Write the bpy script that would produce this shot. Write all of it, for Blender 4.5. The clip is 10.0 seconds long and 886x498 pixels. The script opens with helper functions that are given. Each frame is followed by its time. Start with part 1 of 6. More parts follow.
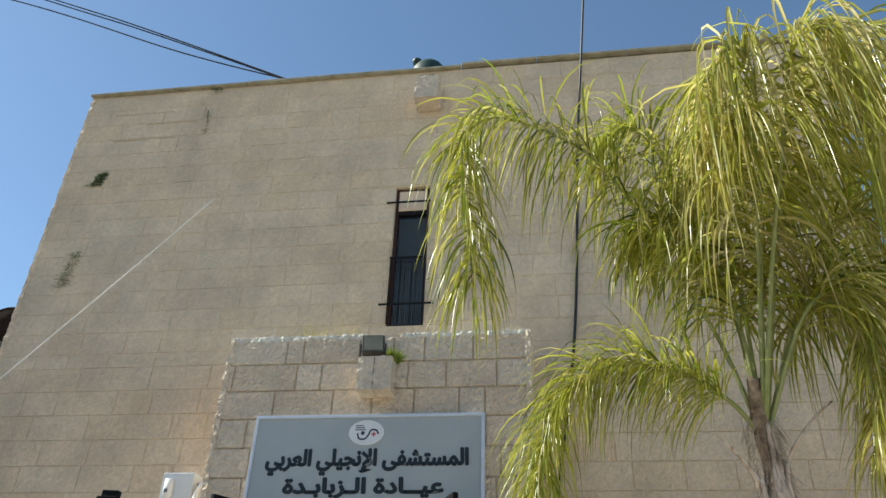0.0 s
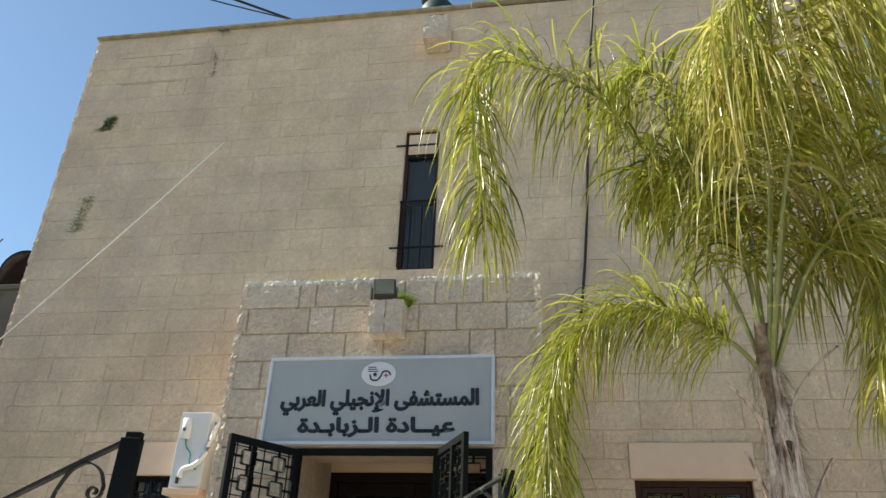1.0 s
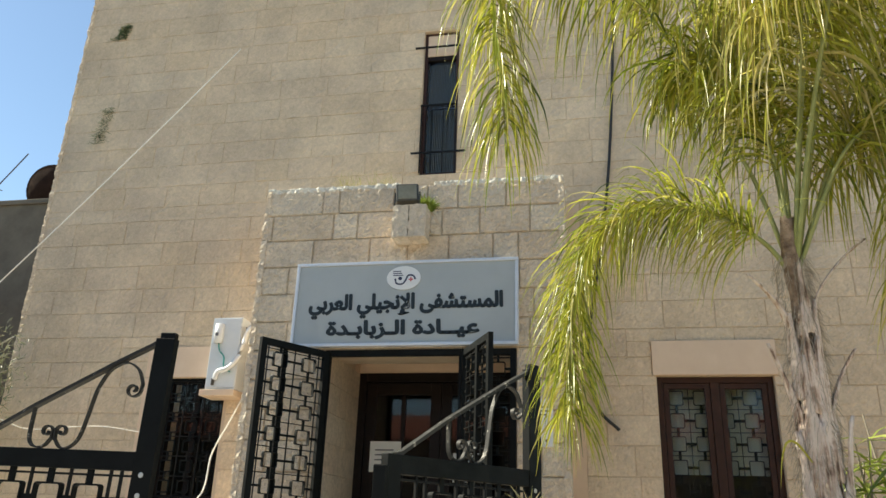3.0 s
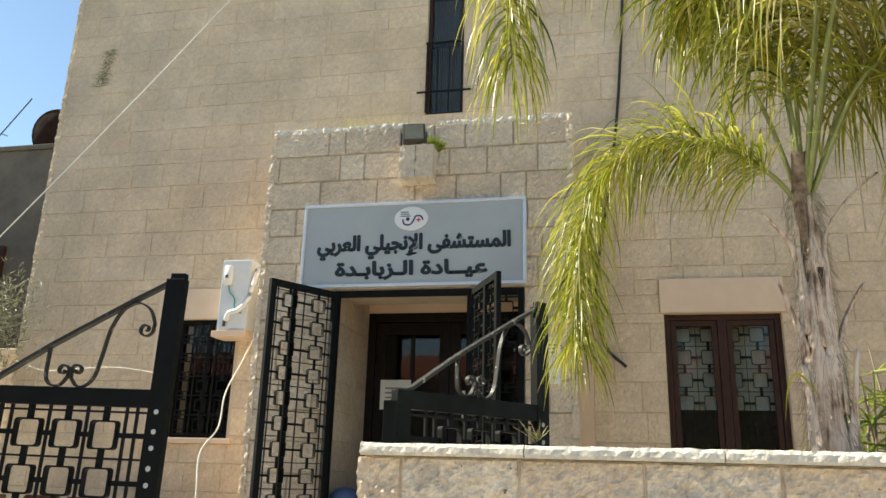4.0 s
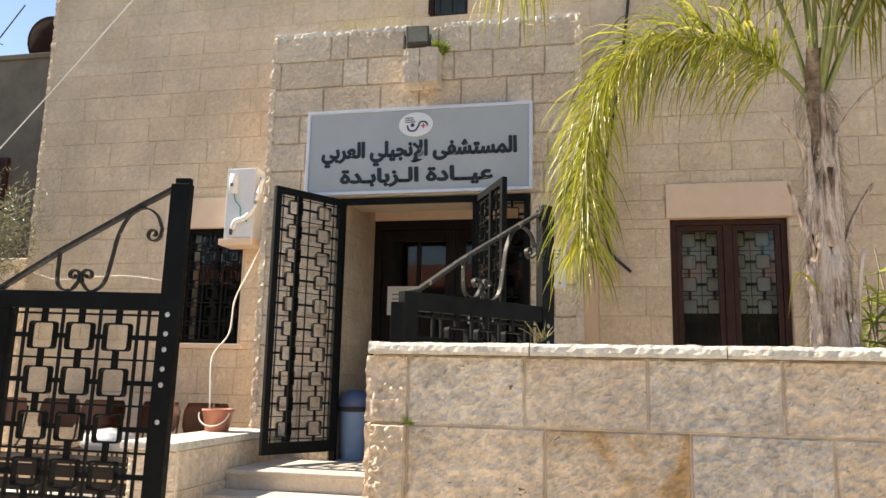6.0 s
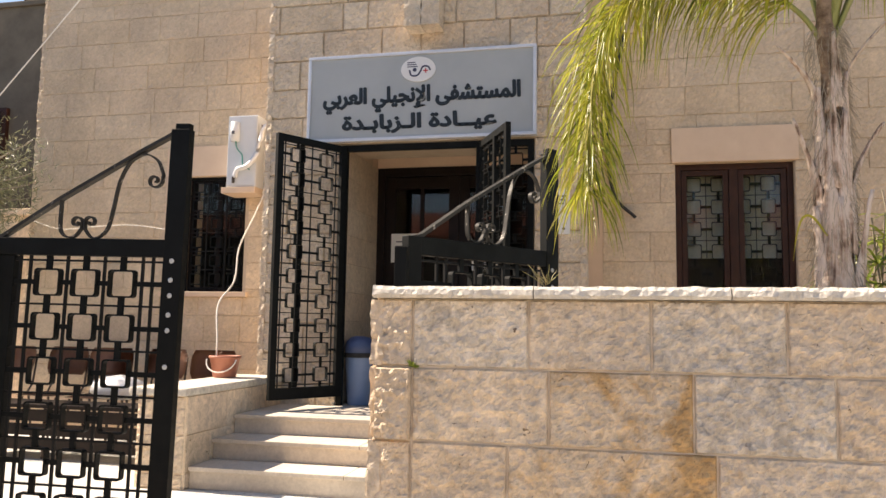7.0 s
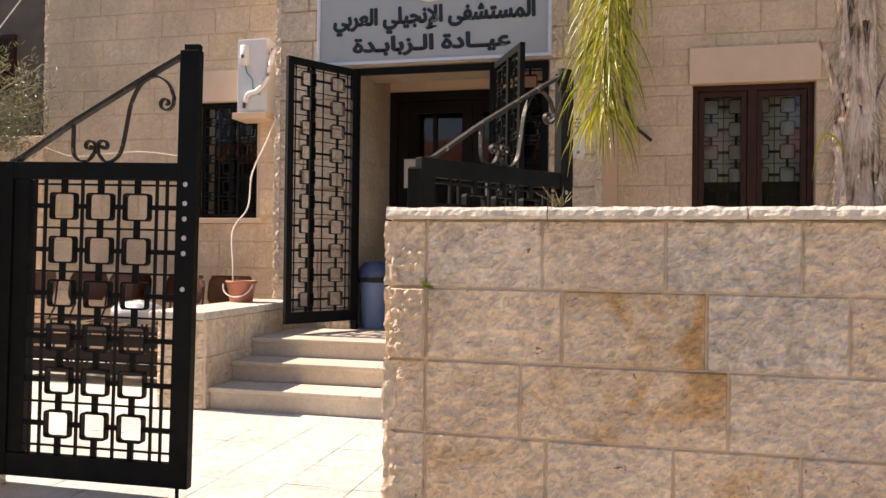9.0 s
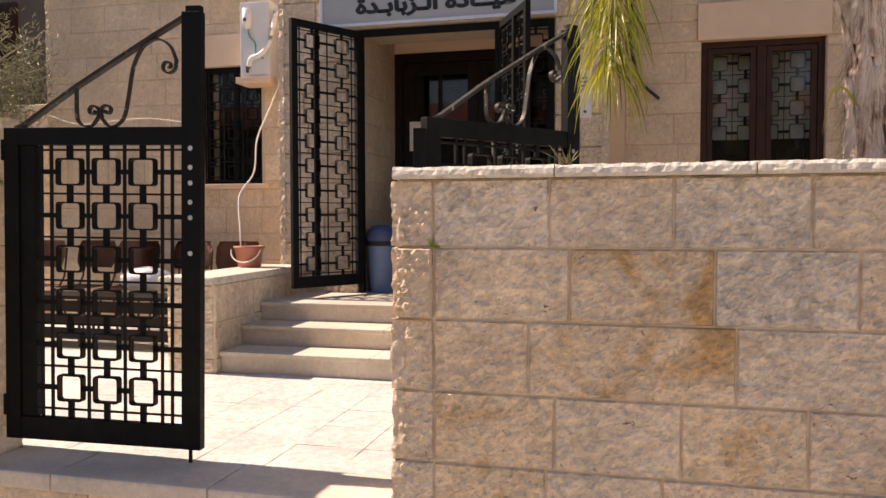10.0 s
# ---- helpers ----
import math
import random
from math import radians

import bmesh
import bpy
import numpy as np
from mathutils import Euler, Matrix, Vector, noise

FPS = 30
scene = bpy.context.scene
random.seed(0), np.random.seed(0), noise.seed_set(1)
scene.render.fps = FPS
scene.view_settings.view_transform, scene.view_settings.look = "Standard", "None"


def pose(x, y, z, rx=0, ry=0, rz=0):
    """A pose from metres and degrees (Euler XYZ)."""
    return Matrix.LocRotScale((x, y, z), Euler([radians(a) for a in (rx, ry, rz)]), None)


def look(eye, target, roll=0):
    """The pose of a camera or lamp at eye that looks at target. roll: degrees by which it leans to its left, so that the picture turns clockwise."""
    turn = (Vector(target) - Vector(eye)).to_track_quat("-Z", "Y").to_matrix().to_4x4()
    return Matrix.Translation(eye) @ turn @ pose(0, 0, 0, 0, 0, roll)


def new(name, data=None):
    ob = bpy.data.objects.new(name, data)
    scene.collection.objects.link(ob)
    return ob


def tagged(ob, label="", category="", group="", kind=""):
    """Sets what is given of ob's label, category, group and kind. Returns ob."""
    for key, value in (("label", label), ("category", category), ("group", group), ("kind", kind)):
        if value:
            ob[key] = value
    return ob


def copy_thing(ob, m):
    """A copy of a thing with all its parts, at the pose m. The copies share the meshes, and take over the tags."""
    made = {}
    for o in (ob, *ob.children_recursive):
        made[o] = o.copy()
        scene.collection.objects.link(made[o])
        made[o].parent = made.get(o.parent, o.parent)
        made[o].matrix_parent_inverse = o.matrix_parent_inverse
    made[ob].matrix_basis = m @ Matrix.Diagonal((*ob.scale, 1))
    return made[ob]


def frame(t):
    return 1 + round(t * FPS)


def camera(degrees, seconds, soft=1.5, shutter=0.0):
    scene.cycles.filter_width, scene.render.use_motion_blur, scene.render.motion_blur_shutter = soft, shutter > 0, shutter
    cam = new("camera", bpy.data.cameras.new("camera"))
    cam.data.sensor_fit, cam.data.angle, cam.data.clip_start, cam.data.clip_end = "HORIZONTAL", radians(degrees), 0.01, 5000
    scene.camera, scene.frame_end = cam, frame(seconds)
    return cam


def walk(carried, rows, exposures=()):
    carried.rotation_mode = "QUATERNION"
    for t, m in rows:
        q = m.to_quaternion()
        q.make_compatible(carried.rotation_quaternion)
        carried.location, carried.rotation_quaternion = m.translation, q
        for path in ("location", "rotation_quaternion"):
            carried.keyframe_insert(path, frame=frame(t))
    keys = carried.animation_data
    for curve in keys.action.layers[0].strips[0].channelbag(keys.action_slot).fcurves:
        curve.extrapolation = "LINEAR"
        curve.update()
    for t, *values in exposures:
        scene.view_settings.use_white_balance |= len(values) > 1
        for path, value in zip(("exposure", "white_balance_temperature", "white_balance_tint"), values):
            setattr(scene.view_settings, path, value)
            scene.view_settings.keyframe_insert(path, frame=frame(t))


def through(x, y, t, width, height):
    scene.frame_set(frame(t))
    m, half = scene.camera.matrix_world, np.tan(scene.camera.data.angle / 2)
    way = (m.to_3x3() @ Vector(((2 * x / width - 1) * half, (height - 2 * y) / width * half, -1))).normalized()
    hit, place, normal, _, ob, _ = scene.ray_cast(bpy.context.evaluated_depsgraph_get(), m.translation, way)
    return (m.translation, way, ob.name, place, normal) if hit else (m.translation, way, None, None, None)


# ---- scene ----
cam = camera(60.1, 10.0)
PATH = [
    (0, (0.313, -6.692, 1.164), (0.036, -5.019, 2.225), 2.3),
    (0.5, (0.309, -6.726, 1.175), (0.022, -5.011, 2.162), 2.5),
    (1, (0.311, -6.732, 1.176), (0.003, -4.986, 2.102), 2.4),
    (1.5, (0.307, -6.726, 1.167), (-0.016, -4.957, 2.043), 2.4),
    (2, (0.306, -6.726, 1.164), (-0.035, -4.935, 1.987), 2.3),
    (3.5, (0.312, -6.712, 1.135), (-0.078, -4.857, 1.77), 1.8),
    (4, (0.31, -6.707, 1.13), (-0.091, -4.83, 1.692), 1.6),
    (4.5, (0.31, -6.703, 1.122), (-0.098, -4.813, 1.632), 1.5),
    (5, (0.31, -6.702, 1.119), (-0.106, -4.799, 1.574), 1.4),
    (5.5, (0.308, -6.698, 1.111), (-0.107, -4.783, 1.511), 1.4),
    (7, (0.303, -6.675, 1.085), (-0.128, -4.733, 1.287), 0.9),
    (7.5, (0.304, -6.67, 1.078), (-0.129, -4.723, 1.233), 0.7),
    (8, (0.302, -6.667, 1.072), (-0.134, -4.718, 1.176), 0.6),
    (8.5, (0.3, -6.663, 1.068), (-0.148, -4.715, 1.127), 0.7),
    (9, (0.3, -6.669, 1.061), (-0.164, -4.724, 1.075), 0.7),
    (9.5, (0.301, -6.663, 1.053), (-0.175, -4.721, 1.017), 0.1),
    (10, (0.3, -6.662, 1.043), (-0.182, -4.722, 0.965), -0.1),
]
walk(cam, [(t, look(eye, target, roll)) for t, eye, target, roll in PATH],
     [(0.0, 0.58, 6600, 1), (2.0, 0.78, 7200, 3), (3.5, 0.90, 7300, 2), (4.5, 0.98, 7400, 2), (5.5, 1.02, 7500, 8), (7.0, 0.94, 7850, 17), (8.5, 0.78, 8000, 21), (10.0, 0.47, 8250, 26)])

# ---- sun, sky ----
SUN_TO = Vector((-1.06, 0.012, 1.0)).normalized()
world = bpy.data.worlds.new("sky")
scene.world = world
world.use_nodes = True
wn = world.node_tree
sky = wn.nodes.new("ShaderNodeTexSky")
sky.sky_type = 'NISHITA'
sky.sun_disc = False
sky.sun_elevation = math.asin(SUN_TO.z)
sky.sun_rotation = math.atan2(SUN_TO.x, SUN_TO.y)
sky.air_density, sky.dust_density, sky.ozone_density = 1.0, 0.2, 3.0
wn.nodes["Background"].inputs[1].default_value = 0.112
wn.links.new(sky.outputs[0], wn.nodes["Background"].inputs[0])
sun = new("sun", bpy.data.lights.new("sun", 'SUN'))
sun.data.energy, sun.data.angle, sun.data.color = 5.4, radians(0.55), (1.0, 0.95, 0.86)
sun.matrix_world = look((0, 0, 20), Vector((0, 0, 20)) - SUN_TO)


# ---- materials ----
def nodes_of(name):
    m = bpy.data.materials.new(name)
    m.use_nodes = True
    nt = m.node_tree
    return m, nt, nt.nodes["Principled BSDF"]


def ramp(nt, fac, stops):
    r = nt.nodes.new("ShaderNodeValToRGB")
    el = r.color_ramp.elements
    while len(el) < len(stops):
        el.new(0.5)
    for e, (p, c) in zip(el, stops):
        e.position, e.color = p, (*c, 1)
    nt.links.new(fac, r.inputs[0])
    return r.outputs[0]


def noise_tex(nt, vec, scale, detail=4.0, rough=0.55, distort=0.0):
    n = nt.nodes.new("ShaderNodeTexNoise")
    n.inputs["Scale"].default_value, n.inputs["Detail"].default_value = scale, detail
    n.inputs["Roughness"].default_value, n.inputs["Distortion"].default_value = rough, distort
    nt.links.new(vec, n.inputs["Vector"])
    return n.outputs["Fac"]


def mix_rgb(nt, fac, a, b, kind='MIX'):
    m = nt.nodes.new("ShaderNodeMix")
    m.data_type, m.blend_type = 'RGBA', kind
    for sock, v in ((m.inputs[0], fac), (m.inputs[6], a), (m.inputs[7], b)):
        if hasattr(v, "is_linked"):
            nt.links.new(v, sock)
        else:
            sock.default_value = v if isinstance(v, float) else (*v, 1)
    return m.outputs[2]


def maths(nt, op, a, b=0.0):
    m = nt.nodes.new("ShaderNodeMath")
    m.operation = op
    for sock, v in ((m.inputs[0], a), (m.inputs[1], b)):
        if hasattr(v, "is_linked"):
            nt.links.new(v, sock)
        else:
            sock.default_value = v
    return m.outputs[0]


def position(nt):
    return nt.nodes.new("ShaderNodeNewGeometry").outputs["Position"]


def piece_random(nt):
    """One random number a piece, for single objects and for joined islands alike."""
    a = nt.nodes.new("ShaderNodeObjectInfo").outputs["Random"]
    b = nt.nodes.new("ShaderNodeNewGeometry").outputs["Random Per Island"]
    return maths(nt, 'FRACT', maths(nt, 'ADD', a, b))


def bump(nt, bsdf, height, strength, dist):
    b = nt.nodes.new("ShaderNodeBump")
    b.inputs["Strength"].default_value, b.inputs["Distance"].default_value = strength, dist
    nt.links.new(height, b.inputs["Height"])
    nt.links.new(b.outputs[0], bsdf.inputs["Normal"])


def stone(name, tones, stain, stain_from=0.62, chip=30.0, depth=0.012, strength=0.7, grey=(0.36, 0.34, 0.31), grey_from=0.66, mottle=0.25, pit_dirt_shade=0.0):
    """Cut limestone: a tone a block, ochre stains, grey weathering, pitted face; relief shade painted in."""
    m, nt, p = nodes_of(name)
    pos = position(nt)
    rnd = piece_random(nt)
    n = len(tones)
    col = ramp(nt, rnd, [(i / (n - 1), c) for i, c in enumerate(tones)])
    big = noise_tex(nt, pos, 1.7, 5.0, 0.6)
    patch = ramp(nt, big, [(0.35, (0.8, 0.8, 0.8)), (0.65, (1.12, 1.11, 1.08))])
    col = mix_rgb(nt, 0.8, col, patch, 'MULTIPLY')
    spot = noise_tex(nt, pos, 3.1, 6.0, 0.65, 0.6)
    mask = ramp(nt, spot, [(stain_from, (0, 0, 0)), (stain_from + 0.12, (0.75, 0.75, 0.75))])
    col = mix_rgb(nt, mask, col, stain)
    offset = nt.nodes.new("ShaderNodeVectorMath")
    offset.inputs[1].default_value = (7.3, 3.1, 5.7)
    nt.links.new(pos, offset.inputs[0])
    weather = noise_tex(nt, offset.outputs[0], 2.3, 6.0, 0.7)
    gm = ramp(nt, weather, [(grey_from, (0, 0, 0)), (grey_from + 0.15, (0.7, 0.7, 0.7))])
    col = mix_rgb(nt, gm, col, grey)
    fine = noise_tex(nt, pos, 60.0, 5.0, 0.7)
    col = mix_rgb(nt, 0.55, col, ramp(nt, fine, [(0.3, (0.82, 0.8, 0.78)), (0.7, (1.12, 1.12, 1.1))]), 'MULTIPLY')
    # Mottle and brown pit spots: dirt, plus crease shade put into the colour.
    mot = noise_tex(nt, pos, 21.0, 4.0, 0.6, 0.8)
    col = mix_rgb(nt, 1.0, col, ramp(nt, mot, [(0.32, (1 - mottle,) * 3), (0.68, (1 + 0.5 * mottle,) * 3)]), 'MULTIPLY')
    if pit_dirt_shade:
        holes = noise_tex(nt, pos, 27.0, 2.0, 0.5, 1.5)
        col = mix_rgb(nt, ramp(nt, holes, [(0.0, (0, 0, 0)), (0.71, (0, 0, 0)), (0.75, (pit_dirt_shade, pit_dirt_shade, pit_dirt_shade))]), col, (0.16, 0.10, 0.06))
    pits = nt.nodes.new("ShaderNodeTexVoronoi")
    pits.inputs["Scale"].default_value = chip
    warp = noise_tex(nt, pos, chip * 0.6, 3.0)
    wv = nt.nodes.new("ShaderNodeVectorMath")
    wv.operation = 'MULTIPLY_ADD'
    nt.links.new(warp, wv.inputs[0])
    wv.inputs[1].default_value = (0.06, 0.06, 0.06)
    nt.links.new(pos, wv.inputs[2])
    nt.links.new(wv.outputs[0], pits.inputs["Vector"])
    rough = noise_tex(nt, pos, chip * 1.2, 6.0, 0.65)
    height = maths(nt, 'ADD', maths(nt, 'MULTIPLY', pits.outputs["Distance"], 0.7), rough)
    nt.links.new(col, p.inputs["Base Color"])
    p.inputs["Roughness"].default_value = 0.9
    bump(nt, p, height, strength, depth)
    return m


def plain(name, a, b, scale=8.0, rough=0.6, metal=0.0, grain=120.0, strength=0.15, depth=0.002, spec=0.5):
    """A surface of two close tones with fine grain."""
    m, nt, p = nodes_of(name)
    pos = position(nt)
    f = noise_tex(nt, pos, scale, 6.0, 0.65)
    nt.links.new(ramp(nt, f, [(0.3, a), (0.7, b)]), p.inputs["Base Color"])
    p.inputs["Roughness"].default_value, p.inputs["Metallic"].default_value = rough, metal
    p.inputs["Specular IOR Level"].default_value = spec
    bump(nt, p, noise_tex(nt, pos, grain, 4.0), strength, depth)
    return m


def worn_paint(name, paint, under, amount=0.68, rough=0.35):
    m, nt, p = nodes_of(name)
    pos = position(nt)
    f = noise_tex(nt, pos, 34.0, 6.0, 0.7)
    mask = ramp(nt, f, [(amount, (0, 0, 0)), (amount + 0.04, (1, 1, 1))])
    tone = ramp(nt, noise_tex(nt, pos, 6.0), [(0.3, tuple(c * 0.75 for c in paint)), (0.7, tuple(c * 1.3 for c in paint))])
    nt.links.new(mix_rgb(nt, mask, tone, under), p.inputs["Base Color"])
    nt.links.new(ramp(nt, noise_tex(nt, pos, 15.0), [(0.3, (rough,) * 3), (0.75, (rough + 0.25,) * 3)]), p.inputs["Roughness"])
    p.inputs["Specular IOR Level"].default_value = 0.16
    bump(nt, p, noise_tex(nt, pos, 90.0, 5.0), 0.25, 0.002)
    return m


def streaked(name, tones, across=46.0, along=3.5, rough=0.8):
    """Dry fibrous sheath: tones in long upright streaks, with a grey bloom."""
    m, nt, p = nodes_of(name)
    sc = nt.nodes.new("ShaderNodeVectorMath")
    sc.operation = 'MULTIPLY'
    nt.links.new(position(nt), sc.inputs[0])
    sc.inputs[1].default_value = (across, across, along)
    grain = noise_tex(nt, sc.outputs[0], 1.0, 5.0, 0.6, 0.4)
    big = noise_tex(nt, position(nt), 9.0, 4.0, 0.6)
    f = maths(nt, 'ADD', maths(nt, 'MULTIPLY', grain, 0.55), maths(nt, 'MULTIPLY', big, 0.45))
    col = ramp(nt, f, [(0.38 + 0.05 * i, c) for i, c in enumerate(tones)])
    nt.links.new(mix_rgb(nt, 0.35, col, ramp(nt, piece_random(nt), [(0.0, (0.75, 0.72, 0.70)), (1.0, (1.15, 1.12, 1.10))]), 'MULTIPLY'), p.inputs["Base Color"])
    p.inputs["Roughness"].default_value = rough
    bump(nt, p, grain, 0.6, 0.004)
    return m


def foliage(name, tones, through=0.45, rough=0.45):
    m, nt, p = nodes_of(name)
    rnd = piece_random(nt)
    n = len(tones)
    col = ramp(nt, rnd, [(i / (n - 1), c) for i, c in enumerate(tones)])
    col = mix_rgb(nt, 0.5, col, ramp(nt, noise_tex(nt, position(nt), 9.0, 3.0), [(0.3, (0.7, 0.75, 0.6)), (0.7, (1.25, 1.2, 1.0))]), 'MULTIPLY')
    nt.links.new(col, p.inputs["Base Color"])
    p.inputs["Roughness"].default_value = rough
    tr = nt.nodes.new("ShaderNodeBsdfTranslucent")
    nt.links.new(col, tr.inputs[0])
    mx = nt.nodes.new("ShaderNodeMixShader")
    mx.inputs[0].default_value = through
    nt.links.new(p.outputs[0], mx.inputs[1])
    nt.links.new(tr.outputs[0], mx.inputs[2])
    nt.links.new(mx.outputs[0], nt.nodes["Material Output"].inputs[0])
    return m


def glass_pane(name, tint, rough=0.03):
    """Window glass: a dark gloss over a see-through sheet."""
    m, nt, p = nodes_of(name)
    nt.nodes.remove(p)
    clear, gloss, mx = (nt.nodes.new(k) for k in ("ShaderNodeBsdfTransparent", "ShaderNodeBsdfGlossy", "ShaderNodeMixShader"))
    clear.inputs[0].default_value = (*tint, 1)
    gloss.inputs["Roughness"].default_value = rough
    lw = nt.nodes.new("ShaderNodeLayerWeight")
    lw.inputs[0].default_value = 0.5
    nt.links.new(maths(nt, 'ADD', maths(nt, 'MULTIPLY', maths(nt, 'POWER', lw.outputs["Facing"], 4.0), 0.8), 0.028), mx.inputs[0])
    nt.links.new(clear.outputs[0], mx.inputs[1])
    nt.links.new(gloss.outputs[0], mx.inputs[2])
    nt.links.new(mx.outputs[0], nt.nodes["Material Output"].inputs[0])
    return m


LIME = [(0.67, 0.53, 0.38), (0.69, 0.55, 0.405), (0.68, 0.54, 0.40), (0.71, 0.575, 0.43), (0.68, 0.53, 0.375), (0.69, 0.56, 0.42)]
M_FACADE = stone("facade_limestone", LIME, (0.52, 0.36, 0.19), 0.66, 26.0, 0.006, 0.6, (0.50, 0.45, 0.38), 0.66, 0.12, 0.25)
M_PORCH = stone("porch_limestone", [(0.66, 0.54, 0.41), (0.71, 0.60, 0.48), (0.68, 0.55, 0.42), (0.73, 0.63, 0.51), (0.69, 0.57, 0.44)], (0.50, 0.33, 0.16), 0.66, 30.0, 0.012, 0.8, (0.42, 0.38, 0.32), 0.64, 0.18, 0.4)
WALL_TONES = [(0.80, 0.64, 0.48), (0.84, 0.70, 0.55), (0.79, 0.63, 0.47), (0.83, 0.70, 0.55), (0.80, 0.63, 0.46), (0.83, 0.68, 0.53)]
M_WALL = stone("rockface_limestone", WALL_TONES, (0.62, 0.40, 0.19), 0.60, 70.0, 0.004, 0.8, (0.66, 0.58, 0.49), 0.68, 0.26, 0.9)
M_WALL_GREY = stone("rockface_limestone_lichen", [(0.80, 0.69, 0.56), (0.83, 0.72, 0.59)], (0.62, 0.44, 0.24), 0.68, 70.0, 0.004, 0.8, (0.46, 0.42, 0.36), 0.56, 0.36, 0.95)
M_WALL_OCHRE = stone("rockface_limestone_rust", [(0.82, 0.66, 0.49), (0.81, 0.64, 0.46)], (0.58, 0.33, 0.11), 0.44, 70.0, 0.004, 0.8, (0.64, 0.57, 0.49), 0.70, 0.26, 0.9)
M_COPING = stone("coping_limestone", [(0.74, 0.69, 0.61), (0.80, 0.76, 0.68)], (0.62, 0.54, 0.42), 0.70, 40.0, 0.01, 0.7)
M_MORTAR = plain("mortar", (0.56, 0.44, 0.32), (0.65, 0.52, 0.38), 5.0, 0.95)
M_PORCH_MORTAR = plain("porch_mortar", (0.44, 0.35, 0.26), (0.56, 0.46, 0.34), 5.0, 0.95)
M_WALL_MORTAR = plain("wall_mortar", (0.80, 0.66, 0.50), (0.86, 0.72, 0.56), 9.0, 0.95)
M_PLASTER = plain("smooth_lintel_stone", (0.70, 0.52, 0.38), (0.77, 0.59, 0.44), 5.0, 0.85)
M_TILE = stone("yard_paving_stone", [(0.62, 0.625, 0.61), (0.66, 0.665, 0.65), (0.63, 0.63, 0.615)], (0.48, 0.38, 0.26), 0.7, 50.0, 0.003, 0.3)
M_STEP = stone("step_marble", [(0.66, 0.58, 0.49), (0.72, 0.64, 0.55)], (0.50, 0.37, 0.24), 0.68, 60.0, 0.002, 0.25, (0.50, 0.45, 0.39), 0.68, 0.10)
M_STREET = plain("dusty_concrete_street", (0.36, 0.32, 0.27), (0.46, 0.41, 0.34), 3.0, 0.9, 0.0, 200.0, 0.5, 0.006)
M_SOIL = plain("dry_soil", (0.40, 0.29, 0.19), (0.52, 0.40, 0.28), 6.0, 0.95, 0.0, 60.0, 0.6, 0.02)
M_IRON = worn_paint("black_gate_paint", (0.004, 0.005, 0.005), (0.40, 0.40, 0.38), 0.78, 0.48)
M_IRON_THIN = worn_paint("black_rod_paint", (0.010, 0.010, 0.010), (0.14, 0.09, 0.055), 0.68, 0.45)
# Rails and scrolls coloured paler, to carry the sun's glint on them.
M_RAIL_SUNLIT = worn_paint("sunlit_rail_paint", (0.035, 0.034, 0.032), (0.30, 0.28, 0.25), 0.60, 0.38)
M_SPOT = plain("bare_primer_spots", (0.45, 0.46, 0.45), (0.6, 0.6, 0.58), 30.0, 0.6)
M_WOOD = plain("dark_stained_wood", (0.009, 0.006, 0.005), (0.017, 0.010, 0.008), 14.0, 0.5, 0.0, 70.0, 0.2, 0.002, 0.2)
M_WOOD_RED = plain("red_stained_wood", (0.030, 0.012, 0.008), (0.055, 0.021, 0.013), 12.0, 0.45, 0.0, 70.0, 0.2, 0.002, 0.3)
# Near-black stands in for the missing light of lobby and rooms.
M_DARK = plain("interior_shade", (0.03, 0.028, 0.025), (0.05, 0.045, 0.04), 2.0, 0.9)
M_GLASS = glass_pane("window_glass", (0.98, 0.98, 0.96))
M_SIGN = plain("grey_sign_panel", (0.38, 0.41, 0.42), (0.42, 0.45, 0.46), 3.0, 0.35)
M_ALU = plain("sign_aluminium", (0.62, 0.64, 0.68), (0.72, 0.74, 0.78), 10.0, 0.4, 0.35)
M_LETTER = plain("sign_letter_black", (0.005, 0.010, 0.012), (0.008, 0.014, 0.016), 10.0, 0.4)
M_WHITE = plain("white_plastic", (0.72, 0.73, 0.74), (0.8, 0.8, 0.8), 5.0, 0.4)
M_LOGO = plain("logo_navy", (0.02, 0.025, 0.07), (0.03, 0.035, 0.09), 5.0, 0.5)
M_LOGO_RED = plain("logo_red", (0.5, 0.02, 0.03), (0.55, 0.03, 0.04), 5.0, 0.5)
M_BOX = plain("meter_box_grey", (0.60, 0.63, 0.66), (0.70, 0.72, 0.74), 4.0, 0.45)
M_RUBBER = plain("black_cable", (0.012, 0.012, 0.013), (0.025, 0.025, 0.026), 20.0, 0.6)
M_STRING = plain("pale_cord", (0.78, 0.74, 0.66), (0.86, 0.82, 0.75), 30.0, 0.7)
M_TEAL = plain("teal_wire", (0.02, 0.25, 0.22), (0.03, 0.32, 0.28), 30.0, 0.5)
M_LAMP = plain("floodlight_casing", (0.035, 0.035, 0.03), (0.06, 0.055, 0.045), 12.0, 0.5)
M_LAMPGLASS = plain("floodlight_glass", (0.20, 0.18, 0.12), (0.30, 0.27, 0.19), 8.0, 0.2)
M_BLUE = plain("blue_bin_plastic", (0.15, 0.24, 0.42), (0.19, 0.29, 0.48), 6.0, 0.4)
M_BLUE_DARK = plain("dark_blue_bin_lid", (0.05, 0.08, 0.18), (0.08, 0.12, 0.24), 6.0, 0.4)
M_TERRA = plain("terracotta_plastic", (0.42, 0.15, 0.09), (0.50, 0.20, 0.13), 8.0, 0.55)
M_CHAIR = plain("brown_chair_plastic", (0.16, 0.075, 0.045), (0.21, 0.10, 0.06), 8.0, 0.5)
